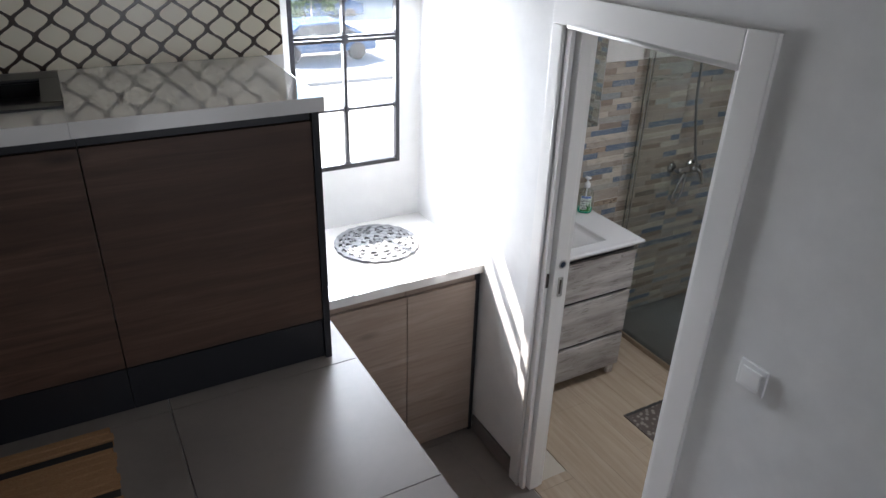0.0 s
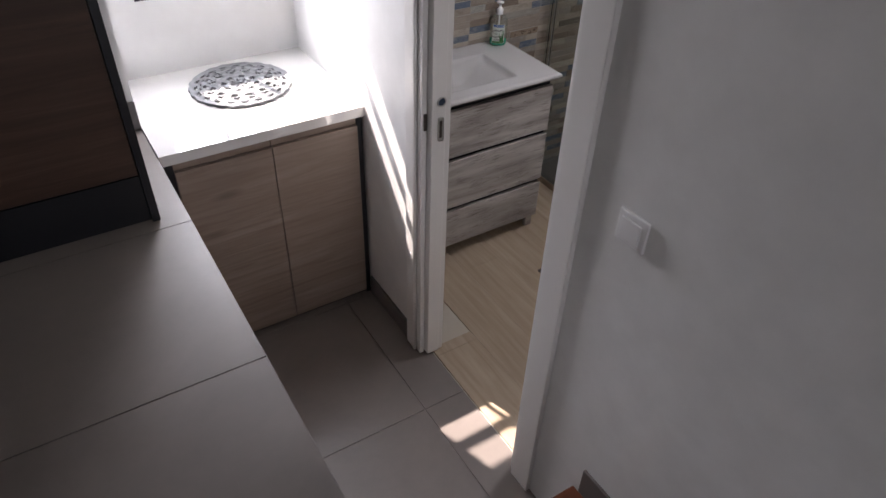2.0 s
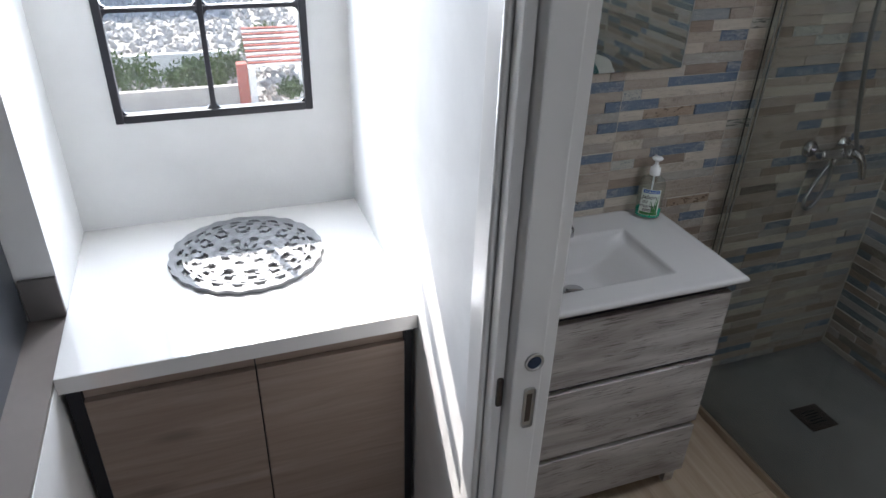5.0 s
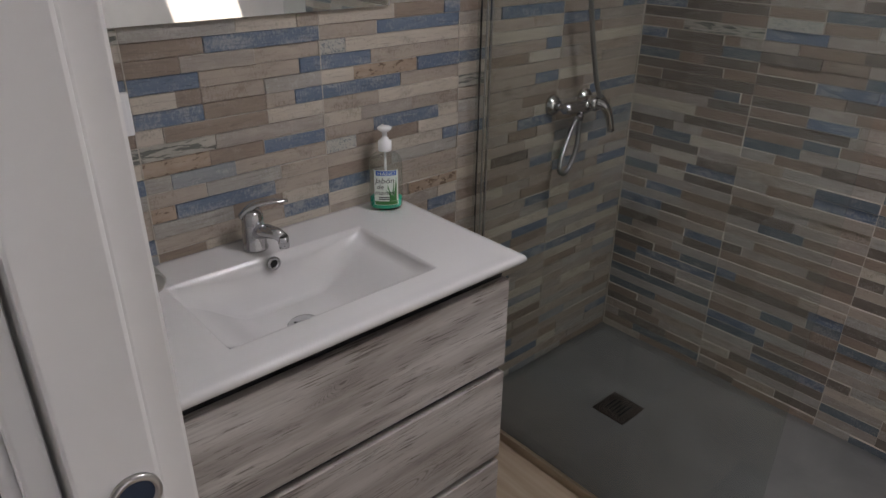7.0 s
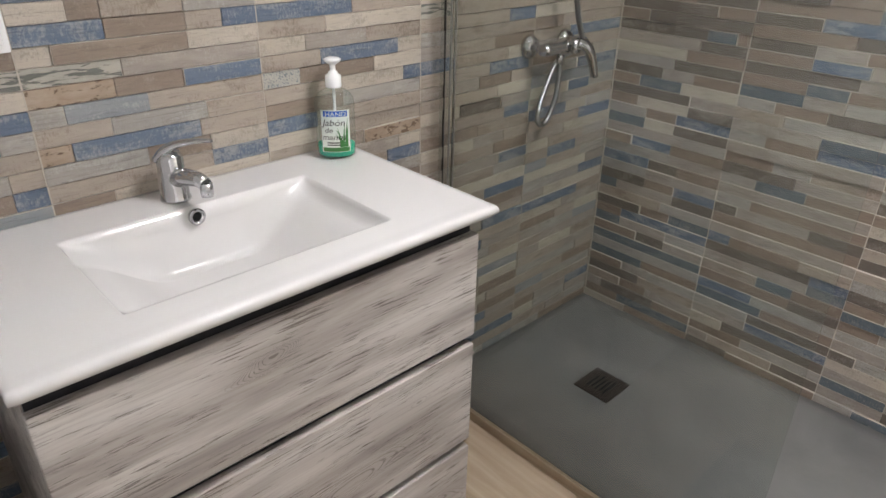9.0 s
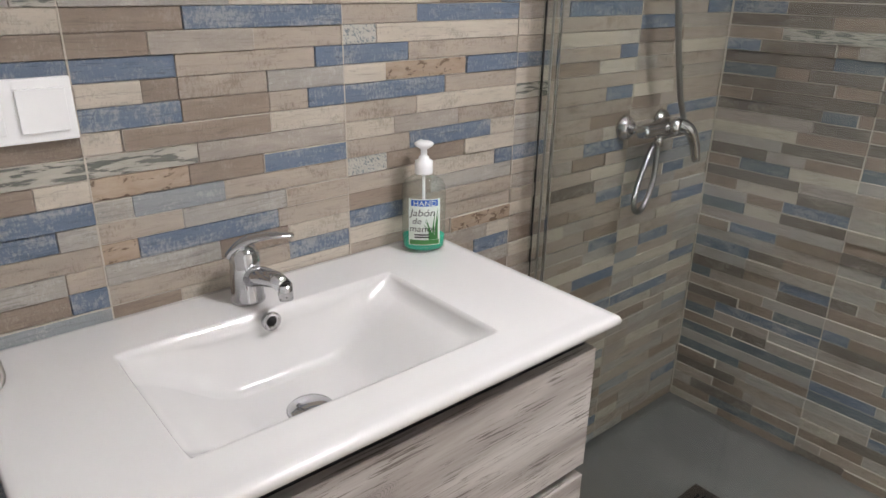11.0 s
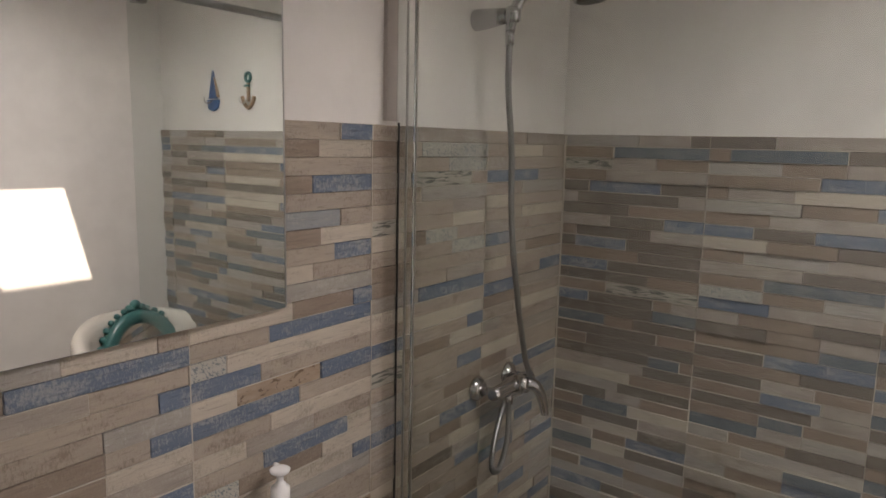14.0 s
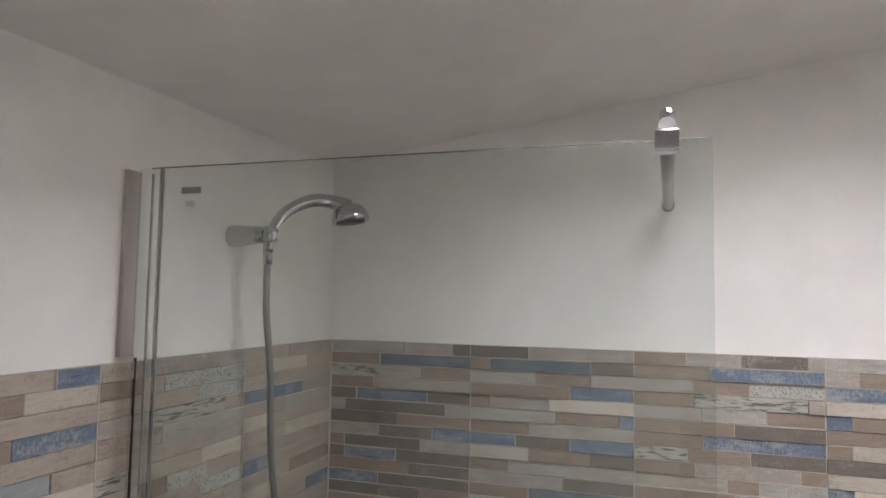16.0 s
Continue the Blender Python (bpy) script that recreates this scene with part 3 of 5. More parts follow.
part("casing", bm_box(1.5605, 1.564, 1.8645, 1.925, 0.0015, DH + 0.09, 0.003, 2), M["white_paint"], dr)
leaf = part("door_leaf", bm_box(WX + 0.012, WX + 0.064, 1.804, 1.865, 0.008, DH - 0.002, 0.003, 2), M["white_paint"], dr)
part("door_pull", bm_turn([(0.017, 0.0), (0.017, 0.0035), (0.013, 0.004), (0.012, 0.001)], (WX + 0.046, 1.804, 1.153), 28, "y"), M["steel"], leaf, "round steel finger pull")
part("pull_hole", bm_turn([(0.0122, 0.0), (0.0122, 0.0025)], (WX + 0.046, 1.804, 1.153), 24, "y"), M["navy"], leaf)
part("lock_plate", bm_box(WX + 0.034, WX + 0.054, 1.8015, 1.8042, 1.015, 1.10, 0.006, 3), M["steel"], leaf, "rounded steel lock plate")
part("lock_slot", bm_box(WX + 0.039, WX + 0.049, 1.8005, 1.8014, 1.027, 1.088, 0.0003, 1), M["dark_metal"], leaf)
part("door_catch", bm_box(WX - 0.004, WX + 0.007, CI1 - 0.0165, CI1 - 0.0122, 1.05, 1.11, 0.004, 2), M["dark_metal"], dr, "dark metal door catch")

sw = thing("light_switch", "square white light switch on the white stair wall", "light switch")
part("plate", bm_box(WX - 0.011, WX - 0.0004, 0.890, 0.974, 1.203, 1.285, 0.004, 2), M["white_plastic"], sw)
part("rocker", bm_box(WX - 0.016, WX - 0.0112, 0.904, 0.960, 1.217, 1.271, 0.002, 2), M["white_plastic"], sw)

# ---- kitchen units ----
CX1, CF = 0.645, 1.935
for i, (a, b) in enumerate(((0.009, 0.623), (-0.593, 0.009), (-1.195, -0.593), (-1.797, -1.195))):
    cab = thing("kitchen_cabinet", "dark brown oak-look base unit with plain door and black plinth", "kitchen cabinet", "kitchen base units")
    part("body", bm_box(a + 0.001, b - 0.001, CF + 0.022, KY - 0.002, UP + 0.15, 1.809), M["black"], cab, "black carcass")
    part("door", bm_box(a + 0.0015, b - 0.0015, CF + 0.003, CF + 0.021, UP + 0.158, 1.772, 0.001, 1), M["dark_wood"], cab)
    part("plinth", bm_box(a + 0.001, b - 0.001, CF + 0.012, CF + 0.03, UP + 0.001, UP + 0.149), M["black"], cab, "black plinth")
    part("grip_rail", bm_box(a + 0.001, b - 0.001, CF + 0.014, CF + 0.0215, 1.775, 1.806), M["black"], cab, "black recessed grip rail")
ep = thing("end_panel", "dark blue-grey end panel of the kitchen units", "cabinet panel")
part("panel", bm_box(0.6235, CX1, CF, KY - 0.011, UP + 0.0005, 1.809, 0.001, 1), M["panel"], ep)
part("edge_band", bm_box(0.6235, CX1, CF - 0.0022, CF - 0.0002, UP + 0.0005, 1.809), M["black"], ep, "black edge band")
SX0, SX1, SY0, SY1 = -0.58, 0.0, 2.03, 2.465
bm = bm_box(SX1, 0.648, 1.886, KY, 1.812, 1.854, 0.002, 2)
bm_box(-1.80, SX0, 1.886, KY, 1.812, 1.854, 0.002, 2, bm=bm)
bm_box(SX0, SX1, 1.886, SY0, 1.812, 1.8539, bm=bm)
bm_box(SX0, SX1, SY1, KY, 1.812, 1.8539, bm=bm)
wt = tagged(obj("worktop", bm, M["counter"]), "glossy white kitchen worktop on dark brown units", "worktop")
sink = thing("kitchen_sink", "black square sink set into the white worktop", "sink")
bm = bm_box(SX0, SX1, SY0, SY0 + 0.05, 1.848, 1.860, 0.004, 2)
bm_box(SX0, SX1, SY1 - 0.09, SY1, 1.848, 1.860, 0.004, 2, bm=bm)
bm_box(SX0, SX0 + 0.05, SY0 + 0.05, SY1 - 0.09, 1.848, 1.860, bm=bm)
bm_box(SX1 - 0.05, SX1, SY0 + 0.05, SY1 - 0.09, 1.848, 1.860, bm=bm)
part("rim", bm, M["black"], sink)
bm = bm_box(SX0 + 0.04, SX1 - 0.04, SY0 + 0.04, SY1 - 0.08, 1.67, 1.68)
for a, b, c, d in ((SX0 + 0.04, SX0 + 0.05, SY0 + 0.04, SY1 - 0.08), (SX1 - 0.05, SX1 - 0.04, SY0 + 0.04, SY1 - 0.08), (SX0 + 0.05, SX1 - 0.05, SY0 + 0.04, SY0 + 0.05), (SX0 + 0.05, SX1 - 0.05, SY1 - 0.09, SY1 - 0.08)):
    bm_box(a, b, c, d, 1.68, 1.848, bm=bm)
part("bowl", bm, M["black"], sink)
kt = thing("kitchen_tap", "chrome mixer tap on the black sink", "tap")
part("base", bm_turn([(0.027, 0), (0.027, 0.012), (0.02, 0.018), (0.018, 0.06)], (-0.20, 2.42, 1.8605), 24), M["chrome"], kt)
part("spout", bm_tube(curve_points([(-0.20, 2.42, 1.91), (-0.20, 2.42, 2.08), (-0.22, 2.38, 2.15), (-0.26, 2.30, 2.15), (-0.27, 2.25, 2.09)], 8), 0.011, 12), M["chrome"], kt)
structure("kitchen_wall_tiles", bm_box(-3.19, LX - 0.003, KY - 0.0095, KY - 0.0005, 1.8545, 2.9, 0.001, 1), M["ogee"], "cream wall tiles with a dark brown ogee lattice")

rug = thing("rug", "woven tan jute rug with black stripes on the grey tiles", "rug")
bm = bmesh.new()
for i in range(21):
    y = 1.265 + i * 0.0295
    bm_box(-0.92, -0.065 + 0.004 * math.sin(i * 2.1), y, y + 0.0285, UP + 0.0006, UP + 0.009, 0.003, 1, bm=bm)
jute = Mat("jute_weave", (0.36, 0.2, 0.1), 0.95, spec=0.1)
jn = jute.noise(120, 3, (1, 3, 1))
jute.color(jute.mix(jn, (0.26, 0.13, 0.06), (0.46, 0.28, 0.15)))
jute.bump(jn, 0.9, 0.003)
part("weave", bm, jute.m, rug)
bm = bmesh.new()
for y in (1.785, 1.585, 1.32):
    bm_box(-0.918, -0.067, y, y + 0.026, UP + 0.0085, UP + 0.0105, 0.0006, 1, bm=bm)
part("stripe", bm, M["rubber"], rug, "black woven stripes")

# ---- low cabinet in the alcove ----
lc = thing("low_cabinet", "greyish oak-look cabinet with two doors under a white worktop", "cabinet")
part("body", bm_box(0.760, 1.446, 2.30, WY - 0.005, 0.03, 0.899), M["black"], lc)
for a, b in ((0.761, 1.1035), (1.1065, 1.445)):
    d = part("door", bm_box(a, b, 2.277, 2.294, 0.020, 0.862, 0.001, 1), M["mid_wood"], lc)
    part("grip_strip", bm_box(a, b, 2.291, 2.2995, 0.864, 0.899), M["mid_wood"], lc)
part("side_filler", bm_box(0.732, 0.7595, 2.280, WY - 0.005, 0.002, 0.899), M["black"], lc, "black side filler")
part("side_filler", bm_box(1.4465, 1.466, 2.280, WY - 0.005, 0.002, 0.899), M["black"], lc, "black side filler")
part("plinth", bm_box(0.760, 1.446, 2.294, 2.2995, 0.001, 0.0295), M["black"], lc)
lw = thing("low_worktop", "glossy white worktop of the low alcove cabinet", "worktop")
part("slab", bm_box(LX + 0.0005, WX - 0.0005, 2.2712, WY - 0.001, 0.900, 0.940, 0.001, 2), M["counter"], lw)
part("front_edge", bm_box(LX + 0.0005, WX - 0.0005, 2.268, 2.2708, 0.900, 0.9402, 0.0008, 1), M["counter"], lw)

matt = thing("placemat", "round dark grey openwork floral placemat on the white worktop", "placemat")
bm = bmesh.new()
NA, NR, R0 = 160, 30, 0.193
grid = {}


def solid(a, r):
    """Which cells of the openwork disc are solid: rings, petals and leaves."""
    if r > 0.955 or r < 0.05:
        return True
    if abs(r - 0.45) < 0.03:
        return True
    def petal(n, rc, ra, wa, off=0.0):
        k = ((a / (2 * math.pi) * n + off) % 1.0) - 0.5
        return (k / wa) ** 2 + ((r - rc) / ra) ** 2 < 1
    for n, rc, ra, wa, off in ((8, 0.31, 0.06, 0.24, 0), (12, 0.55, 0.045, 0.27, 0.5), (14, 0.70, 0.05, 0.18, 0.0), (26, 0.63, 0.022, 0.2, 0.5), (20, 0.86, 0.038, 0.3, 0.2), (8, 0.15, 0.04, 0.2, 0.5), (24, 0.78, 0.022, 0.2, 0.0)):
        if petal(n, rc, ra, wa, off):
            return False
    return True


def gv(i, j, top):
    key = (i % NA, j, top)
    if key not in grid:
        r = R0 * j / NR * (1 + (0.012 * math.sin(24 * 2 * math.pi * i / NA) if j == NR else 0))
        a = 2 * math.pi * i / NA
        grid[key] = bm.verts.new((1.132 + r * math.cos(a), 2.655 + r * math.sin(a), 0.9412 + (0.009 + 0.0014 * math.sin(j * 1.3) + 0.001 * math.sin(i * 0.7 + j) if top else 0)))
    return grid[key]


cells = {(i, j) for i in range(NA) for j in range(1, NR) if solid(2 * math.pi * (i + 0.5) / NA, (j + 0.5) / NR)}
rubber_mat = Mat("dark_grey_moulded_rubber", (0.16, 0.165, 0.175), 0.5, spec=0.9).m
for name, j0, j1 in (("rosette", 0, 13), ("field", 13, 28), ("rim", 28, NR)):
    bm = bmesh.new()
    grid.clear()
    for i, j in sorted(c for c in cells if j0 <= c[1] < j1):
        bm.faces.new((gv(i, j, 1), gv(i, j + 1, 1), gv(i + 1, j + 1, 1), gv(i + 1, j, 1)))
        bm.faces.new((gv(i, j, 0), gv(i + 1, j, 0), gv(i + 1, j + 1, 0), gv(i, j + 1, 0)))
        for (di, dj), (p, q) in {(1, 0): ((1, 0), (1, 1)), (-1, 0): ((0, 1), (0, 0)), (0, 1): ((1, 1), (0, 1)), (0, -1): ((0, 0), (1, 0))}.items():
            if ((i + di) % NA, j + dj) not in cells:
                a, b = (i + p[0], j + p[1]), (i + q[0], j + q[1])
                bm.faces.new((gv(*a, 0), gv(*b, 0), gv(*b, 1), gv(*a, 1)))
    part(name, bm, rubber_mat, matt)

gate = thing("slatted_wood_panel", "orange-brown louvred wooden panel leaning beside the raised floor", "wooden panel")
part("stile", bm_box(0.728, 0.754, 1.955, 1.995, 0.002, 0.74, 0.004, 2), M["slat_wood"], gate)
part("stile", bm_box(0.728, 0.754, 1.55, 1.59, 0.002, 0.74, 0.004, 2), M["slat_wood"], gate)
part("rail", bm_box(0.728, 0.754, 1.5905, 1.9545, 0.69, 0.74, 0.004, 2), M["slat_wood"], gate)
part("rail", bm_box(0.728, 0.754, 1.5905, 1.9545, 0.002, 0.06, 0.004, 2), M["slat_wood"], gate)
for i in range(14):
    b = bm_box(-0.004, 0.004, 1.591, 1.954, -0.024, 0.024, 0.002, 1)
    bmesh.ops.rotate(b, verts=b.verts[:], cent=(0, 0, 0), matrix=Matrix.Rotation(radians(35), 3, "Y"))
    bmesh.ops.translate(b, verts=b.verts[:], vec=(0.741, 0, 0.09 + i * 0.0435))
    part("slat", b, M["slat_wood"], gate)

# ---- vanity ----
VX0, VX1, VF, VT = 1.660, 2.456, 2.281, 0.848
BX0, BX1, BY0, BY1 = 1.816, 2.278, 2.364, 2.637
van = thing("vanity_unit", "weathered grey wood-look vanity with three drawers", "vanity unit")
part("body", bm_box(VX0 + 0.012, VX1 - 0.028, VF + 0.045, NY - 0.012, 0.075, 0.725), M["vanity_wood"], van)
part("body_side", bm_box(VX0 + 0.012, VX0 + 0.028, VF + 0.045, NY - 0.012, 0.7255, 0.825), M["vanity_wood"], van)
part("body_side", bm_box(VX1 - 0.044, VX1 - 0.028, VF + 0.045, NY - 0.012, 0.7255, 0.825), M["vanity_wood"], van)
for z0, z1 in ((0.572, 0.796), (0.300, 0.550), (0.078, 0.278)):
    part("drawer_front", bm_box(VX0 + 0.01, VX1 - 0.026, VF + 0.016, VF + 0.036, z0, z1, 0.0015, 1), M["vanity_wood"], van)
    # black strip behind the fronts paints the shade of the open gaps
    part("grip_gap", bm_box(VX0 + 0.014, VX1 - 0.03, VF + 0.0365, VF + 0.0445, z0, z1 + 0.018), M["black"], van, "black strip standing for the shade in the gap")
for x in (VX0 + 0.02, VX1 - 0.07):
    for y in (VF + 0.04, NY - 0.08):
        part("leg", bm_box(x, x + 0.04, y, y + 0.022, 0.0015, 0.0745, 0.002, 1), M["vanity_wood"], van)

basin = thing("washbasin", "white ceramic washbasin with rectangular bowl on a grey vanity", "washbasin")
bm = bmesh.new()
NU, NV = 72, 48


def deck_z(x, y):
    """Height of the basin top: a raised rim, and a bowl with a sloping back."""
    if not (BX0 < x < BX1 and BY0 < y < BY1):
        edge = min(x - VX0, VX1 - x, y - VF)
        return VT + (0.002 if edge < 0.02 else 0.0)
    u, v = (x - BX0) / (BX1 - BX0), (y - BY0) / (BY1 - BY0)
    du, dv = min(u, 1 - u) * (BX1 - BX0), v * (BY1 - BY0)
    back = (1 - v) * (BY1 - BY0)
    f = min(du / 0.16, 1.0)
    side = f * f * (3 - 2 * f) if f < 1 else 1.0
    side = 0.25 * min(du / 0.012, 1) + 0.75 * side
    front = min(dv / 0.05, 1.0) ** 0.6
    rear = min(back / 0.04, 1.0) ** 0.5
    return VT - 0.105 * side * front * rear - 0.004 * min(du, dv, back) / 0.02 * (1 if min(du, dv, back) < 0.02 else 0)


xs = sorted({VX0 + (VX1 - VX0) * i / NU for i in range(NU + 1)} | {BX0, BX0 + 0.004, BX1, BX1 - 0.004})
ysb = sorted({VF + (NY - 0.011 - VF) * j / NV for j in range(NV + 1)} | {BY0, BY0 + 0.004, BY1, BY1 - 0.004})
vv = [[bm.verts.new((x, y, deck_z(x, y))) for y in ysb] for x in xs]
for i in range(len(xs) - 1):
    for j in range(len(ysb) - 1):
        bm.faces.new((vv[i][j], vv[i + 1][j], vv[i + 1][j + 1], vv[i][j + 1])).smooth = True
rim = [vv[i][0] for i in range(len(xs))] + [vv[-1][j] for j in range(1, len(ysb))] + [vv[i][-1] for i in range(len(xs) - 2, -1, -1)] + [vv[0][j] for j in range(len(ysb) - 2, 0, -1)]
prev = rim
cxm, cym = (VX0 + VX1) / 2, (VF + NY) / 2
for dz, out in ((-0.002, 0.0025), (-0.006, 0.004), (-0.012, 0.003), (-0.019, -0.004)):
    ring = [bm.verts.new((v.co.x + out * (1 if v.co.x > cxm else -1) * (abs(v.co.x - cxm) > 0.395), v.co.y - out * (v.co.y < VF + 0.001), VT + dz)) for v in rim]
    for k in range(len(rim)):
        j = (k + 1) % len(rim)
        bm.faces.new((prev[k], ring[k], ring[j], prev[j])).smooth = True
    prev = ring
bmesh.ops.recalc_face_normals(bm, faces=bm.faces[:])
part("basin_top", bm, M["ceramic"], basin)
zo = VT - 0.018
part("overflow_ring", bm_turn([(0.0155, -0.004), (0.0155, 0.003), (0.013, 0.0048), (0.0085, 0.003), (0.0080, 0.0)], (2.045, 2.631, zo), 28, "y"), M["chrome"], basin, "chrome overflow ring")
part("overflow_hole", bm_turn([(0.0081, -0.003), (0.0081, 0.0015)], (2.045, 2.631, zo), 24, "y"), M["dark"], basin)
part("plug", bm_turn([(0.036, 0.0), (0.036, 0.004), (0.031, 0.009), (0.018, 0.0125), (0.001, 0.0135)], (2.035, 2.500, VT - 0.108), 32), M["chrome"], basin, "chrome domed waste plug")

tap = thing("basin_tap", "chrome single-lever mixer tap on the washbasin", "tap")
TX, TY = 2.036, 2.690
part("base", bm_turn([(0.0275, 0), (0.0275, 0.004), (0.0255, 0.008), (0.025, 0.050), (0.0235, 0.056), (0.0235, 0.080), (0.018, 0.090), (0.002, 0.094)], (TX, TY, VT + 0.0005), 32), M["chrome"], tap)
part("spout", bm_tube([(TX, TY - 0.008, VT + 0.042), (TX + 0.008, TY - 0.045, VT + 0.054), (TX + 0.016, TY - 0.074, VT + 0.056), (TX + 0.020, TY - 0.092, VT + 0.050)], [0.017, 0.0155, 0.0135, 0.0125], 18), M["chrome"], tap)
part("aerator", bm_tube([(TX + 0.020, TY - 0.092, VT + 0.054), (TX + 0.020, TY - 0.094, VT + 0.030)], 0.0115, 18), M["chrome"], tap)
bm = bmesh.new()
prof = curve_points([(TX - 0.012, TY + 0.012, VT + 0.078), (TX + 0.000, TY - 0.006, VT + 0.100), (TX + 0.028, TY - 0.022, VT + 0.108), (TX + 0.068, TY - 0.036, VT + 0.106)], 6)
rows = []
for i, p in enumerate(prof):
    f = i / (len(prof) - 1)
    w, h = 0.020 * (1 - 0.6 * f), 0.010 * (1 - 0.7 * f)
    d = (prof[min(i + 1, len(prof) - 1)] - prof[max(i - 1, 0)]).normalized()
    s = Vector((d.y, -d.x, 0)).normalized()
    n = s.cross(d)
    rows.append([bm.verts.new(p + s * w * math.cos(a) + n * h * math.sin(a)) for a in [2 * math.pi * k / 14 for k in range(14)]])
for a, b in zip(rows, rows[1:]):
    for k in range(14):
        bm.faces.new((a[k], a[(k + 1) % 14], b[(k + 1) % 14], b[k])).smooth = True
bm.faces.new(rows[0][::-1])
bm.faces.new(rows[-1])
bmesh.ops.recalc_face_normals(bm, faces=bm.faces[:])
part("lever", bm, M["chrome"], tap)

# soap bottle
soap = thing("soap_bottle", "clear pump bottle part full of green soap on the washbasin", "soap bottle")
SBX, SBY, SBZ = 0.0, 0.0, 0.0


def ellipse_tube(profile):
    b = bmesh.new()
    rings = [[b.verts.new((SBX + rx * math.cos(a), SBY + ry * math.sin(a), SBZ + h)) for a in [2 * math.pi * k / 36 for k in range(36)]] for rx, ry, h in profile]
    for p, q in zip(rings, rings[1:]):
        for k in range(36):
            b.faces.new((p[k], p[(k + 1) % 36], q[(k + 1) % 36], q[k])).smooth = True
    b.faces.new(rings[0][::-1])
    b.faces.new(rings[-1])
    return b


part("bottle", ellipse_tube([(0.033, 0.02, 0.0), (0.0365, 0.0235, 0.004), (0.0375, 0.0245, 0.03), (0.0375, 0.0245, 0.104), (0.036, 0.0238, 0.116), (0.031, 0.021, 0.125), (0.022, 0.0165, 0.131), (0.0135, 0.0132, 0.134), (0.0125, 0.0125, 0.139)]), M["bottle"], soap)
part("soap", ellipse_tube([(0.031, 0.0185, 0.0018), (0.0345, 0.0215, 0.006), (0.0355, 0.0225, 0.022), (0.0355, 0.0225, 0.0265)]), M["liquid"], soap, "green liquid soap")
cap = part("pump", bm_turn([(0.0145, 0.136), (0.0152, 0.138), (0.0148, 0.158), (0.009, 0.161), (0.0085, 0.165), (0.0055, 0.166), (0.0055, 0.177), (0.008, 0.179), (0.0150, 0.184), (0.0162, 0.188), (0.012, 0.1905), (0.004, 0.1915)], (SBX, SBY, SBZ), 28), M["white_plastic"], soap, "white pump")
part("nozzle", bm_tube([(SBX, SBY, SBZ + 0.184), (SBX - 0.004, SBY + 0.020, SBZ + 0.185), (SBX - 0.006, SBY + 0.032, SBZ + 0.181)], [0.006, 0.005, 0.004], 10), M["white_plastic"], cap)
part("dip_tube", bm_tube([(SBX, SBY, SBZ + 0.006), (SBX, SBY, SBZ + 0.137)], 0.0028, 8), M["white_plastic"], soap)


def on_label(u, z):
    """A point on the bottle's front, u metres to the right of its middle."""
    a = -math.pi / 2 + u / 0.035
    return Vector((SBX + 0.0383 * math.cos(a), SBY + 0.0253 * math.sin(a), SBZ + z))


def label_patch(u0, u1, z0, z1, off=0.0):
    b = bmesh.new()
    n = 10
    cols = []
    for i in range(n + 1):
        p = on_label(u0 + (u1 - u0) * i / n, 0)
        d = Vector((p.x - SBX, p.y - SBY, 0)).normalized() * off
        cols.append((b.verts.new((p.x + d.x, p.y + d.y, SBZ + z0)), b.verts.new((p.x + d.x, p.y + d.y, SBZ + z1))))
    for a, c in zip(cols, cols[1:]):
        b.faces.new((a[0], c[0], c[1], a[1]))
    return b


label = part("label", label_patch(-0.026, 0.027, 0.014, 0.097), M["label_white"], soap, "white label with green leaves and a blue band")
part("label_band", label_patch(-0.021, 0.022, 0.0845, 0.0955, 0.0004), M["label_blue"], label)
for a0, a1, zt, bend in ((0.016, 0.020, 0.080, 0.004), (0.011, 0.016, 0.070, 0.003), (0.004, 0.014, 0.062, -0.006), (0.018, 0.022, 0.068, 0.003), (0.010, 0.013, 0.058, -0.01), (0.006, 0.016, 0.052, -0.012)):
    b = bmesh.new()
    st = []
    for i in range(8):
        f = i / 7
        uc, w = a0 * 0.5 + a1 * 0.5 + bend * f * f, 0.0022 * (1 - f) + 0.0003
        z = 0.024 + (zt - 0.024) * f
        l, r = on_label(uc - w, z), on_label(uc + w, z)
        for p in (l, r):
            d = Vector((p.x - SBX, p.y - SBY, 0)).normalized() * 0.0006
            p += d
        st.append((b.verts.new(l), b.verts.new(r)))
    for p, q in zip(st, st[1:]):
        b.faces.new((p[0], p[1], q[1], q[0]))
    part("leaf_print", b, M["label_green"], label)


def writing(text, size, u, z, material, parent, name, shear=0.0):
    cu = bpy.data.curves.new(name, "FONT")
    cu.body, cu.size, cu.align_x, cu.shear = text, size, "CENTER", shear
    tmp = bpy.data.objects.new(name, cu)
    scene.collection.objects.link(tmp)
    me = bpy.data.meshes.new_from_object(tmp.evaluated_get(bpy.context.evaluated_depsgraph_get()))
    bpy.data.objects.remove(tmp)
    for v in me.vertices:
        p = on_label(u + v.co.x, z + v.co.y)
        d = Vector((p.x - SBX, p.y - SBY, 0)).normalized() * 0.0009
        v.co = p + d
    me.materials.clear()
    me.materials.append(material)
    ob = new(name, me)
    ob.parent = parent


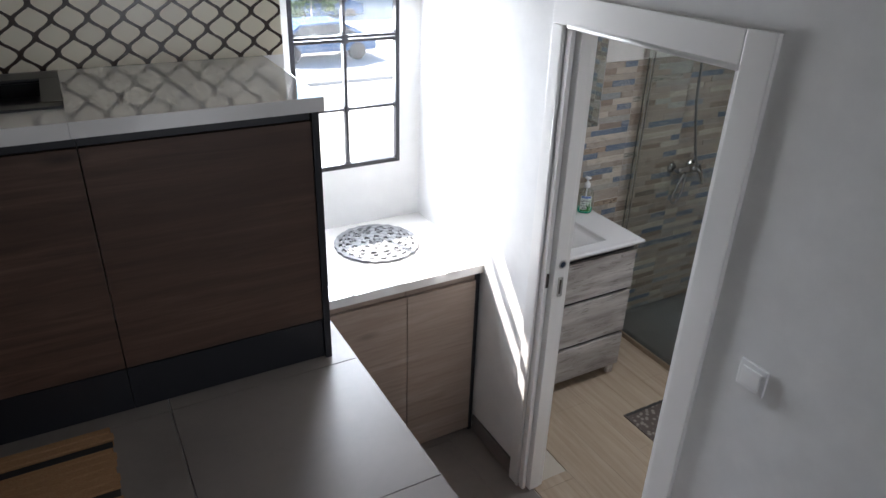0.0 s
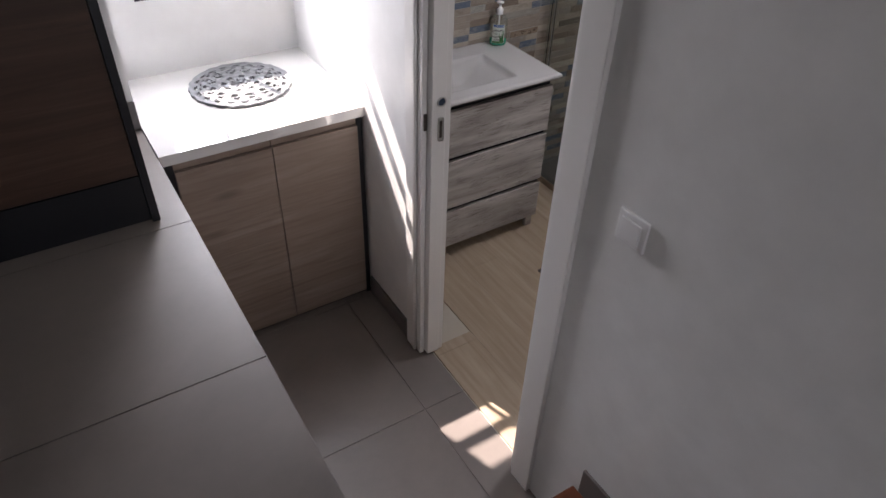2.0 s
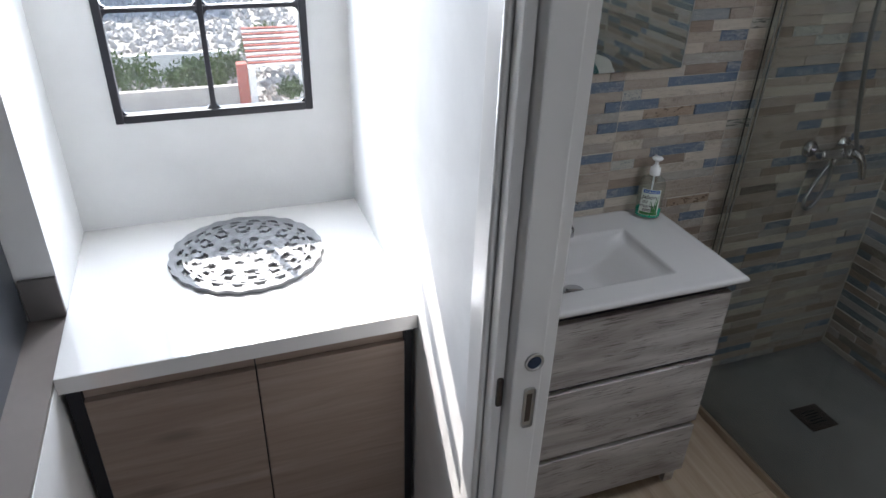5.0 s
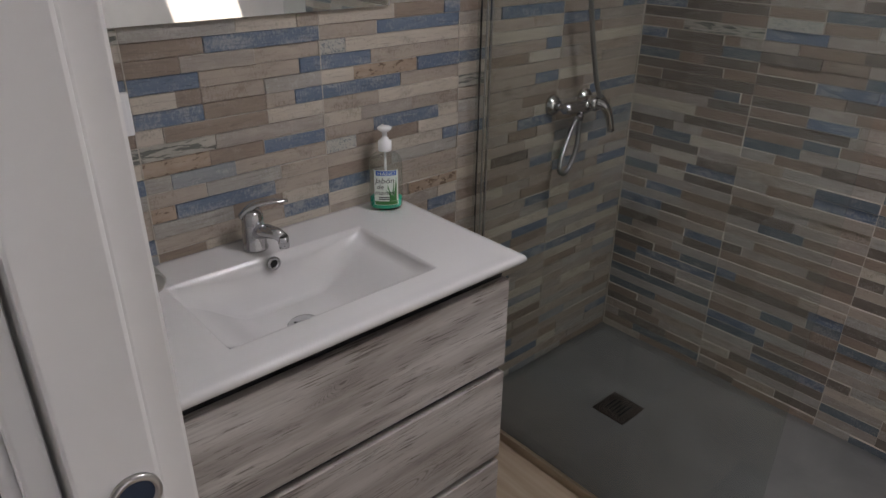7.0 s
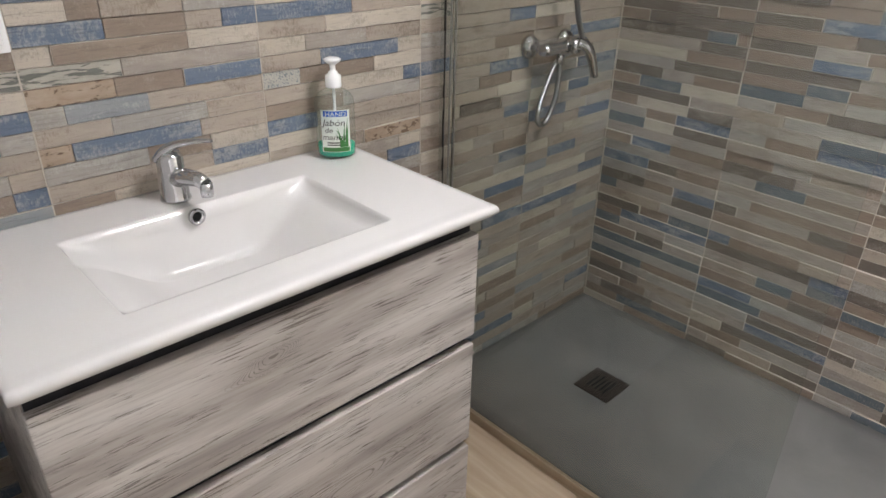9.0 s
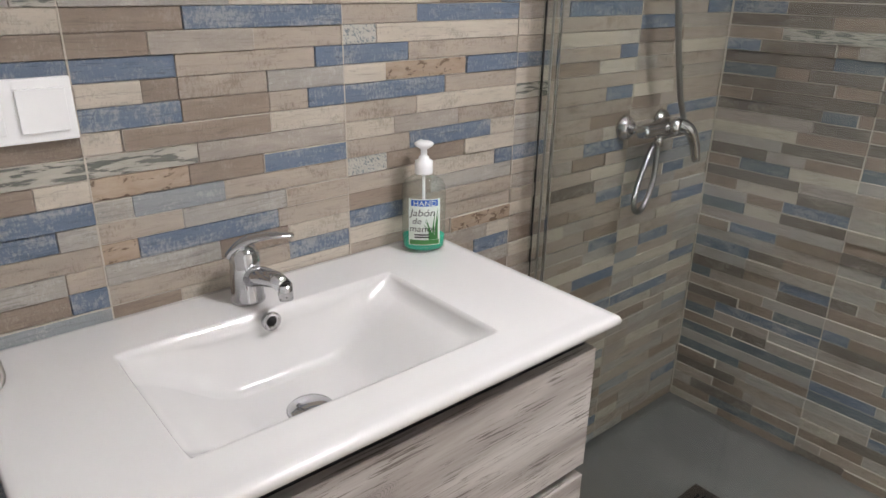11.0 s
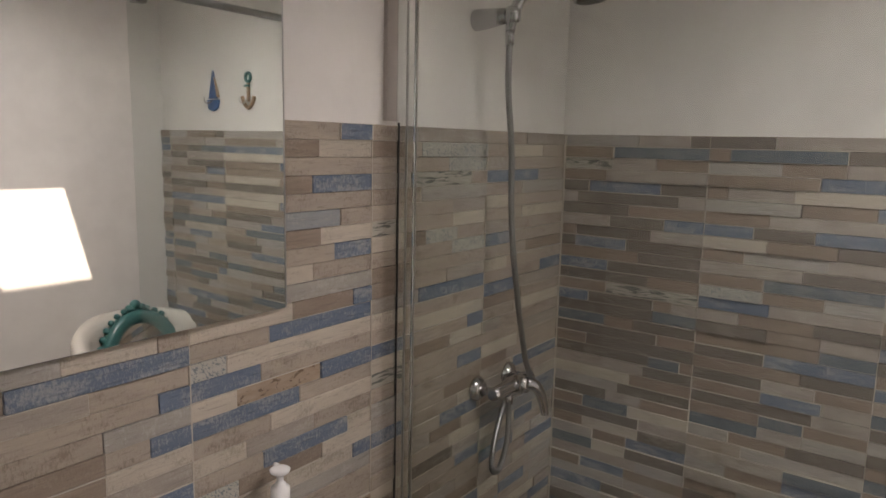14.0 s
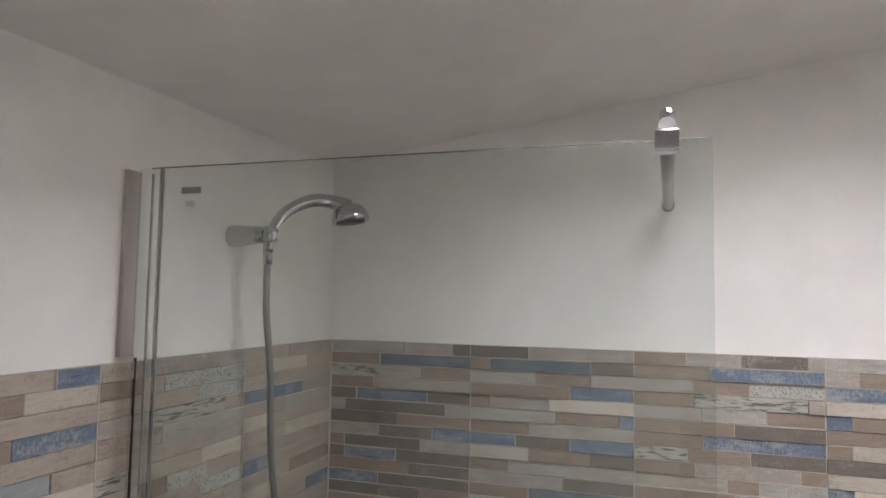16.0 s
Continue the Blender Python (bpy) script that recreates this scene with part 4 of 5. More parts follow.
writing("HAND", 0.0125, 0.001, 0.0853, M["label_white"], label, "print_hand")
writing("Jabón", 0.0175, -0.003, 0.067, M["ink"], label, "print_jabon", 0.2)
writing("de", 0.0150, -0.012, 0.053, M["ink"], label, "print_de", 0.2)
writing("manos", 0.0160, -0.003, 0.039, M["ink"], label, "print_manos", 0.2)
part("label_foot", label_patch(-0.024, 0.025, 0.015, 0.0235, 0.0003), M["label_green"], label, "dark green label foot")
for z in (0.032, 0.0275):
    part("small_print", label_patch(-0.015, 0.008, z, z + 0.0022, 0.0007), M["ink"], label)

soap.location = (2.394, 2.690, VT + 0.0032)
soap.scale = (1.1, 1.1, 1.08)
soap.rotation_euler = (0, 0, radians(-36))

# mirror, light, socket
mir = thing("wall_mirror", "large frameless mirror on the tiled bathroom wall above the washbasin", "mirror")
part("mirror_glass", bm_box(1.652, 2.452, 2.7385, 2.7425, 1.320, 1.918, 0.0006, 1), M["mirror"], mir)
part("polished_edge", bm_box(2.4522, 2.4552, 2.7388, 2.7424, 1.320, 1.918), M["bright_steel"], mir, "bright polished edge")
part("backing", bm_box(1.67, 2.434, 2.7428, NY - 0.012, 1.338, 1.90), M["dark"], mir)
ml = thing("mirror_light", "slim chrome mirror lamp above the mirror, switched off", "lamp")
part("housing", bm_box(1.85, 2.152, 2.632, 2.672, 1.930, 1.955, 0.002, 2), M["chrome"], ml)
part("diffuser", bm_box(1.86, 2.142, 2.636, 2.668, 1.923, 1.9295, 0.001, 1), M["white_plastic"], ml)
part("arm", bm_box(1.98, 2.02, 2.6725, NY - 0.0005, 1.937, 1.949, 0.001, 1), M["chrome"], ml)
so = thing("socket_and_switch", "white plate with socket and light switch on the tiles", "electrical socket")
Y0 = 2.750
part("plate", bm_box(1.697, 1.847, Y0 - 0.011, Y0 - 0.001, 1.125, 1.207, 0.003, 2), M["white_plastic"], so)
part("socket_insert", bm_box(1.706, 1.764, Y0 - 0.0135, Y0 - 0.0112, 1.138, 1.194, 0.001, 1), M["white_plastic"], so)
# greyer copy of the plate's plastic: the recess's shade is in the colour
part("socket_well", bm_turn([(0.0205, 0.0), (0.0205, 0.0012), (0.0185, 0.0012), (0.018, -0.0005)], (1.735, Y0 - 0.0136, 1.166), 28, "y"), Mat("shaded_white_plastic", (0.7, 0.7, 0.68), 0.4).m, so)
for dx, dz, r in ((-0.0095, 0, 0.0026), (0.0095, 0, 0.0026), (0, 0.013, 0.002), (0, -0.013, 0.003)):
    part("contact_hole", bm_turn([(r, 0.0), (r, 0.0006)], (1.735 + dx, Y0 - 0.0149, 1.166 + dz), 12, "y"), M["dark_metal"], so)
part("rocker", bm_box(1.780, 1.838, Y0 - 0.0155, Y0 - 0.0112, 1.138, 1.194, 0.0015, 2), M["white_plastic"], so)

rail = thing("towel_rail", "chrome towel tube with an open end beside the washbasin", "towel rail")
TA, TB = Vector((1.650, 2.12, 1.135)), Vector((1.660, 2.62, 1.135))
bm = bmesh.new()
d = (TB - TA).normalized()
s = Vector((0, 0, 1)).cross(d).normalized()
rr = [[bm.verts.new(p + (s * math.cos(a) + Vector((0, 0, 1)) * math.sin(a)) * r) for a in [2 * math.pi * k / 28 for k in range(28)]] for p, r in ((TA + d * 0.03, 0.0095), (TA, 0.0105), (TA - d * 0.001, 0.0118), (TA, 0.0128), (TB, 0.0128))]
for a, b in zip(rr, rr[1:]):
    for k in range(28):
        bm.faces.new((a[k], a[(k + 1) % 28], b[(k + 1) % 28], b[k])).smooth = True
bm.faces.new(rr[0][::-1])
bm.faces.new(rr[-1])
bmesh.ops.recalc_face_normals(bm, faces=bm.faces[:])
part("tube", bm, M["steel"], rail)
part("tube_hollow", bm_turn([(0.0124, 0), (0.0124, 0.001)], tuple(TA + d * 0.026), 20, "y"), M["navy"], rail)
part("arm", bm_tube([tuple(TB - d * 0.03), (1.660, NY - 0.011, 1.135)], 0.009, 16), M["steel"], rail)
part("wall_disc", bm_turn([(0.024, 0), (0.024, 0.006), (0.012, 0.009)], (1.660, 2.750, 1.135), 24, "y"), M["steel"], rail)

# ---- shower ----
KX = 2.735
tray_ob = thing("shower_tray", "grey stone-effect shower tray with a square drain", "shower tray")
bm = bmesh.new()
nx, ny = 16, 36
DX, DY = 3.112, 2.385
vt = [[bm.verts.new((KX + (EX - CORE - KX) * i / nx, 1.2 + (NY - CORE - 1.2) * j / ny, 0)) for j in range(ny + 1)] for i in range(nx + 1)]
for col in vt:
    for v in col:
        e = min(v.co.x - KX, EX - CORE - v.co.x, NY - CORE - v.co.y, v.co.y - 1.2)
        v.co.z = 0.034 - (0.008 * min(e / 0.05, 1.0))
for i in range(nx):
    for j in range(ny):
        bm.faces.new((vt[i][j], vt[i + 1][j], vt[i + 1][j + 1], vt[i][j + 1])).smooth = True
edge = [vt[i][0] for i in range(nx + 1)] + [vt[-1][j] for j in range(1, ny + 1)] + [vt[i][-1] for i in range(nx - 1, -1, -1)] + [vt[0][j] for j in range(ny - 1, 0, -1)]
low_ring = [bm.verts.new((v.co.x, v.co.y, 0.002)) for v in edge]
for k in range(len(edge)):
    j = (k + 1) % len(edge)
    bm.faces.new((edge[k], low_ring[k], low_ring[j], edge[j]))
bmesh.ops.recalc_face_normals(bm, faces=bm.faces[:])
part("tray", bm, M["tray"], tray_ob)
part("drain_grate", bm_box(DX - 0.062, DX + 0.062, DY - 0.06, DY + 0.06, 0.0265, 0.0305, 0.001, 1), M["dark_metal"], tray_ob, "dark metal square drain cover")
bm = bmesh.new()
for i in range(5):
    bm_box(DX - 0.035 + 0.006 * (i % 2), DX + 0.035 - 0.008 * (i % 3), DY - 0.03 + i * 0.014, DY - 0.024 + i * 0.014, 0.0306, 0.0312, bm=bm)
part("drain_pattern", bm, M["dark"], tray_ob)
structure("kerb", bm_box(KX - 0.014, KX - 0.0005, 1.2, NY - CORE, 0.0015, 0.0325, 0.001, 1), M["plank"], "pale wood-look edging strip of the shower tray")

GX, GY0, GZ = 2.720, 1.775, 1.987
scr = thing("shower_screen", "clear glass walk-in shower screen with slim aluminium wall channel", "shower screen")
g = part("glass_panel", bm_box(GX - 0.003, GX + 0.003, GY0, 2.715, 0.042, GZ), M["screen"], scr)
part("glass_edge", bm_box(GX - 0.0032, GX + 0.0032, GY0, 2.69, GZ + 0.0002, GZ + 0.0012), Mat("glass_edge_tint", (0.22, 0.22, 0.2), 0.25).m, scr)
part("wall_filler", bm_box(GX + 0.010, GX + 0.043, 2.7515, NY - 0.0005, 1.655, GZ + 0.004, 0.001, 1), M["aluminium"], scr, "anodised aluminium filler strip")
part("channel", bm_box(GX + 0.0395, GX + 0.043, 2.722, 2.7275, 0.042, GZ, 0.0008, 1), M["steel"], scr, "bright metal wall seal")
part("profile", bm_box(GX + 0.0035, GX + 0.0105, 2.672, 2.678, 0.042, GZ, 0.001, 1), M["chrome"], scr, "thin chrome profile")
part("profile_seal", bm_box(GX + 0.0035, GX + 0.006, 2.6685, 2.6715, 0.042, GZ), M["aluminium"], scr)
stk = part("glass_sticker", bm_box(GX - 0.0042, GX - 0.0036, 2.584, 2.624, 1.940, 1.951), Mat("pale_grey_print", (0.25, 0.25, 0.25), 0.6).m, scr, "small grey printed label")
part("glass_sticker", bm_box(GX - 0.0042, GX - 0.0036, 2.597, 2.614, 1.917, 1.927), Mat("fine_grey_print", (0.55, 0.55, 0.54), 0.6).m, scr)
CLY = 1.832
part("stay_bar", bm_tube([(GX - 0.01, CLY, 2.006), (EX, CLY, 2.006)], 0.0115, 16), M["bright_steel"], scr, "satin stay bar to the wall")
# thin black box paints the shadow line along the cut tile edge
part("joint", bm_box(2.7625, 2.766, 2.7475, 2.7508, 0.045, 1.652), M["rubber"], scr, "dark strip for the shadowed joint in the tiles")
part("stay_rosette", bm_turn([(0.0125, 0.0), (0.016, 0.003), (0.016, 0.013), (0.013, 0.014)], (EX - 0.014, CLY, 2.006), 20, "x"), M["chrome"], scr)
part("stay_clamp", bm_box(GX - 0.017, GX + 0.017, CLY - 0.016, CLY + 0.016, 1.970, 2.000, 0.003, 2), M["chrome"], scr, "square steel glass clamp")
part("stay_knob", bm_turn([(0.007, 0.0), (0.010, 0.003), (0.011, 0.010), (0.008, 0.018), (0.002, 0.02)], (GX, CLY, 2.0125), 20), M["chrome"], scr)

mx = thing("shower_mixer", "chrome bar shower mixer with a lever on the tiled wall", "shower mixer")
MZ, MXA, MXB, WALL = 0.990, 3.080, 3.235, NY - 0.016
for x in (MXA, MXB):
    part("wall_flange", bm_turn([(0.033, 0), (0.033, 0.004), (0.026, 0.016), (0.015, 0.022)], (x, WALL, MZ), 30, "y"), M["chrome"], mx)
    part("inlet", bm_tube([(x, WALL - 0.02, MZ), (x, WALL - 0.062, MZ)], 0.012, 16), M["chrome"], mx)
part("body", bm_tube([(MXA - 0.016, WALL - 0.06, MZ), (MXA, WALL - 0.06, MZ), (3.13, WALL - 0.06, MZ), (3.15, WALL - 0.06, MZ), (3.20, WALL - 0.06, MZ), (MXB + 0.014, WALL - 0.06, MZ)], [0.014, 0.018, 0.018, 0.024, 0.024, 0.018], 22), M["chrome"], mx)
part("lever_cap", bm_turn([(0.022, 0.0), (0.023, 0.03), (0.018, 0.04), (0.004, 0.043)], (3.172, WALL - 0.062, MZ + 0.006), 24, "y"), M["chrome"], mx)
part("lever", bm_tube(curve_points([(3.172, WALL - 0.095, MZ + 0.012), (3.188, WALL - 0.115, MZ + 0.002), (3.204, WALL - 0.124, MZ - 0.030), (3.216, WALL - 0.130, MZ - 0.078)], 5), [0.018 - 0.0005 * i for i in range(16)], 14), M["chrome"], mx)
part("hose_outlet", bm_tube([(3.145, WALL - 0.06, MZ - 0.018), (3.145, WALL - 0.06, MZ - 0.045)], 0.011, 16), M["chrome"], mx)

sh = thing("hand_shower", "chrome hand shower in a wall bracket with a ribbed metal hose", "hand shower")
HX, HZ = 3.056, 1.900
part("wall_bracket", bm_tube([(HX, NY, HZ), (HX, NY - 0.012, HZ), (HX - 0.006, NY - 0.065, HZ + 0.001), (HX - 0.010, NY - 0.095, HZ + 0.002)], [0.025, 0.025, 0.020, 0.016], 26), M["chrome"], sh)
part("holder", bm_turn([(0.013, -0.016), (0.018, -0.012), (0.018, 0.012), (0.014, 0.018)], (HX - 0.012, NY - 0.108, HZ), 22), M["chrome"], sh)
hp = curve_points([(HX - 0.016, NY - 0.104, HZ - 0.035), (HX - 0.010, NY - 0.110, HZ + 0.008), (HX + 0.008, NY - 0.132, HZ + 0.052), (HX + 0.038, NY - 0.175, HZ + 0.080), (HX + 0.068, NY - 0.215, HZ + 0.080), (HX + 0.086, NY - 0.240, HZ + 0.066)], 6)
part("handle", bm_tube(hp, [0.0115 + 0.0055 * (i / 30) + (0.009 * max(0, (i - 24) / 6)) for i in range(len(hp))], 18), M["chrome"], sh)
b = bm_turn([(0.020, 0.030), (0.034, 0.021), (0.042, 0.004), (0.0435, -0.006), (0.040, -0.011)], (0, 0, 0), 32)
bmesh.ops.rotate(b, verts=b.verts[:], cent=(0, 0, 0), matrix=Matrix.Rotation(radians(-8), 3, "X"))
bmesh.ops.translate(b, verts=b.verts[:], vec=(HX + 0.090, NY - 0.248, HZ + 0.047))
head = part("head", b, M["chrome"], sh)
b = bm_turn([(0.033, 0.0), (0.033, -0.0015), (0.02, -0.003)], (0, 0, 0), 32)
bmesh.ops.rotate(b, verts=b.verts[:], cent=(0, 0, 0), matrix=Matrix.Rotation(radians(-8), 3, "X"))
bmesh.ops.translate(b, verts=b.verts[:], vec=(HX + 0.0885, NY - 0.2495, HZ + 0.0358))
part("spray_face", b, M["dark_metal"], head)
HL = 3.042
hose = curve_points([(HX - 0.016, NY - 0.104, HZ - 0.035), (HX - 0.014, NY - 0.104, 1.74), (HX + 0.012, NY - 0.103, 1.60), (HL + 0.040, NY - 0.103, 1.42), (HL + 0.085, NY - 0.103, 1.22), (HL + 0.120, NY - 0.108, 1.08), (HL + 0.142, NY - 0.112, 1.00), (HL + 0.105, NY - 0.070, 0.955), (HL + 0.050, NY - 0.075, 0.885), (HL + 0.008, NY - 0.09, 0.828), (HL + 0.010, NY - 0.095, 0.798), (HL + 0.040, NY - 0.095, 0.798), (HL + 0.078, NY - 0.09, 0.85), (HL + 0.100, NY - 0.08, 0.91), (3.145, NY - 0.076, MZ - 0.042)], 20)
part("hose", bm_tube(hose, 0.0072, 12, ridges=0.1), M["hose"], sh)
part("hose_nut", bm_tube([(HX - 0.016, NY - 0.104, HZ - 0.028), (HX - 0.016, NY - 0.104, HZ - 0.065)], 0.0105, 14), M["chrome"], sh)

# ---- hooks, chair, little mirror, mat ----
hk = thing("sailboat_hook", "blue painted wooden sailboat wall hook", "wall hook")
FX = EX - 0.0005
HY = 0.993


def plate(points, x0, x1):
    """A plate cut to an outline in the wall's plane."""
    b = bmesh.new()
    f = [b.verts.new((x0, y, z)) for y, z in points]
    g = [b.verts.new((x1, y, z)) for y, z in points]
    b.faces.new(f)
    b.faces.new(g[::-1])
    for i in range(len(f)):
        j = (i + 1) % len(f)
        b.faces.new((f[j], f[i], g[i], g[j]))
    bmesh.ops.recalc_face_normals(b, faces=b.faces[:])
    return b


part("sail", plate([(HY - 0.028, 1.785), (HY + 0.03, 1.785), (HY + 0.004, 1.905)], FX, FX - 0.01), M["blue_paint"], hk)
part("small_sail", plate([(HY + 0.031, 1.79), (HY + 0.045, 1.79), (HY + 0.012, 1.875)], FX, FX - 0.009), M["rope"], hk)
part("hull", plate([(HY - 0.035, 1.78), (HY + 0.046, 1.78), (HY + 0.034, 1.742), (HY, 1.73), (HY - 0.03, 1.742)], FX, FX - 0.012), M["blue_paint"], hk)
part("hook", bm_tube(curve_points([(FX - 0.012, HY, 1.775), (FX - 0.035, HY, 1.762), (FX - 0.05, HY, 1.772), (FX - 0.05, HY, 1.79)], 5), 0.003, 8), M["steel"], hk)
ak = thing("anchor_hook", "painted wooden anchor wall hook in turquoise and beige", "wall hook")
AY = 1.241
part("ring", bm_tube([(FX - 0.006, AY + 0.018 * math.cos(a), 1.868 + 0.018 * math.sin(a)) for a in [2 * math.pi * k / 20 for k in range(21)]], 0.0065, 8), M["teal"], ak)
part("shank", plate([(AY - 0.007, 1.768), (AY + 0.007, 1.768), (AY + 0.006, 1.852), (AY - 0.006, 1.852)], FX, FX - 0.009), M["rope"], ak)
part("stock", plate([(AY - 0.02, 1.828), (AY + 0.02, 1.828), (AY + 0.02, 1.838), (AY - 0.02, 1.838)], FX - 0.0092, FX - 0.013), M["teal"], ak)
part("flukes", bm_tube(curve_points([(FX - 0.006, AY - 0.04, 1.79), (FX - 0.006, AY - 0.028, 1.762), (FX - 0.006, AY, 1.742), (FX - 0.006, AY + 0.028, 1.762), (FX - 0.006, AY + 0.04, 1.79)], 6), 0.008, 8), M["rope"], ak)
part("hook", bm_tube(curve_points([(FX - 0.010, AY, 1.775), (FX - 0.035, AY, 1.757), (FX - 0.05, AY, 1.767), (FX - 0.05, AY, 1.785)], 5), 0.003, 8), M["steel"], ak)

CHX, CHY = 3.26, 0.90
ch = thing("tub_chair", "cream upholstered tub chair with a ribbed curved back", "chair")
CXC, CYC = CHX, CHY
bm = bmesh.new()
NB = 66
rows = []
for k in range(NB + 1):
    a = math.pi * (-0.08 + 1.16 * k / NB) + math.pi
    fl = 0.010 * abs(math.sin(k * math.pi * 0.5))
    top = 0.81 - 0.14 * abs(k / NB * 2 - 1) ** 2.4
    col = []
    for z, r in ((0.34, 0.27), (0.5, 0.30 + fl), (top - 0.03, 0.325 + fl), (top, 0.315), (top - 0.005, 0.285), (top - 0.05, 0.265 - fl), (0.42, 0.235)):
        col.append(bm.verts.new((CXC + r * math.cos(a), CYC + r * math.sin(a) * 0.95, z)))
    rows.append(col)
for a, b in zip(rows, rows[1:]):
    for i in range(6):
        bm.faces.new((a[i], b[i], b[i + 1], a[i + 1])).smooth = True
    bm.faces.new((a[6], b[6], b[0], a[0]))
bm.faces.new(rows[0])
bm.faces.new(rows[-1][::-1])
bmesh.ops.recalc_face_normals(bm, faces=bm.faces[:])
part("backrest", bm, M["chair"], ch)
part("seat", bm_turn([(0.20, 0.32), (0.262, 0.34), (0.265, 0.42), (0.24, 0.455), (0.02, 0.465)], (CXC, CYC, 0), 32), M["chair"], ch)
for dx in (-0.15, 0.15):
    for dy in (-0.15, 0.15):
        part("leg", bm_tube([(CXC + dx, CYC + dy, 0.33), (CXC + dx * 1.25, CYC + dy * 1.25, 0.0425)], [0.014, 0.009], 12), M["rope"], ch, "tapered wooden leg")
rm = thing("round_mirror", "oval mirror in a turquoise carved frame on the chair", "mirror")
RC = Vector((3.295, 0.74, 0.59))
bm = bm_tube([RC + Vector((0.165 * math.cos(a), -0.05 * math.sin(a), 0.195 * math.sin(a))) for a in [2 * math.pi * k / 48 for k in range(49)]], 0.034, 14)
for k in range(34):
    a = 2 * math.pi * k / 34
    p = RC + Vector((0.203 * math.cos(a), -0.06 * math.sin(a), 0.235 * math.sin(a)))
    bm_turn([(0.004, -0.016), (0.014, -0.007), (0.014, 0.007), (0.004, 0.016)], tuple(p), 8, "y", bm=bm)
for dx, dz, r in ((-0.03, 0.235, 0.018), (0.0, 0.25, 0.024), (0.03, 0.235, 0.018)):
    bm_turn([(0.004, -0.018), (r, -0.008), (r, 0.008), (0.004, 0.018)], tuple(RC + Vector((dx, -0.06, dz))), 10, "y", bm=bm)
part("carved_frame", bm, M["teal"], rm)
bm = bmesh.new()
front = [bm.verts.new(RC + Vector((0.158 * math.cos(a), 0.006 - 0.05 * math.sin(a), 0.188 * math.sin(a)))) for a in [2 * math.pi * k / 40 for k in range(40)]]
back = [bm.verts.new(v.co - Vector((0, 0.004, 0))) for v in front]
bm.faces.new(front)
bm.faces.new(back[::-1])
for i in range(40):
    j = (i + 1) % 40
    bm.faces.new((front[j], front[i], back[i], back[j]))
bmesh.ops.recalc_face_normals(bm, faces=bm.faces[:])
part("mirror_glass", bm, M["mirror"], rm)

bmat = thing("bath_mat", "brown-grey bath mat with a pebble pattern on the pale floor", "bath mat")
mm = Mat("brown_grey_mat", (0.16, 0.13, 0.11), 0.9, spec=0.1)
mv = mm.n("ShaderNodeTexVoronoi", Scale=42)
mm.link(mm.coords(), mv.inputs["Vector"])
mm.color(mm.ramp(mv.outputs["Distance"], [(0.25, (0.26, 0.23, 0.2)), (0.5, (0.11, 0.09, 0.08))]))
mm.bump(mv.outputs["Distance"], 0.5, 0.003)
part("pad", bm_box(2.222, 2.64, 1.40, 2.0, 0.0016, 0.010, 0.003, 2), mm.m, bmat)
part("border", bm_box(2.229, 2.633, 1.407, 1.42, 0.0102, 0.0118), M["rubber"], bmat)
part("border", bm_box(2.229, 2.633, 1.98, 1.993, 0.0102, 0.0118), M["rubber"], bmat)

# ---- outside ----
def out_mat(name, a, b, scale=3, rough=0.9):
    m = Mat(name, a, rough, spec=0.15)
    m.color(m.mix(m.noise(scale, 6, rough=0.65), a, b))
    return m.m


M["earth"] = out_mat("stony_ground", (0.6, 0.57, 0.51), (0.45, 0.42, 0.37), 1.2)
M["scree"] = out_mat("stone_slope", (0.55, 0.52, 0.47), (0.3, 0.28, 0.26), 3.5)
M["leaf"] = out_mat("shrub_leaves", (0.05, 0.09, 0.025), (0.11, 0.15, 0.05), 4)
M["asphalt"] = out_mat("pale_dusty_road", (0.3, 0.29, 0.28), (0.38, 0.37, 0.35), 2)
M["roof_red"] = out_mat("red_roof_sheet", (0.35, 0.1, 0.08), (0.45, 0.16, 0.12), 2)
M["car_blue"] = Mat("blue_car_paint", (0.04, 0.1, 0.22), 0.2).m
M["car_glass"] = Mat("dark_car_glass", (0.03, 0.04, 0.05), 0.05).m

bm = bmesh.new()
gx = [-1500, -200, -60, -40, -25, -15, -8, -3, 0, 3, 4.5, 8, 15, 25, 40, 60, 200, 1500]
gy = [-1500, -100, -20, -4, 2.9, 3.3, 6, 10, 14, 18, 24, 30, 40, 60, 120, 400, 1500]


def ground_z(x, y):
    if y <= 3.0:
        return -0.3
    z = -2.9 - 0.15 * min(max(y - 6, 0) / 8, 1)
    if y > 24:
        z += min((y - 24) * 0.05, 3.0)
    return z


vg = [[bm.verts.new((x, y, ground_z(x, y))) for y in gy] for x in gx]
for i in range(len(gx) - 1):
    for j in range(len(gy) - 1):
        f = bm.faces.new((vg[i][j], vg[i + 1][j], vg[i + 1][j + 1], vg[i][j + 1]))
        f.material_index = 1 if 8 < (gy[j] + gy[j + 1]) / 2 < 35 and gx[i + 1] < 5 else 0
structure("ground", bm, [M["earth"], M["scree"]], "stony ground falling away outside the window")
structure("road", bm_box(5.5, 40, 21.5, 27.0, -3.16, -2.94), M["asphalt"], "pale dusty road beyond the yard")


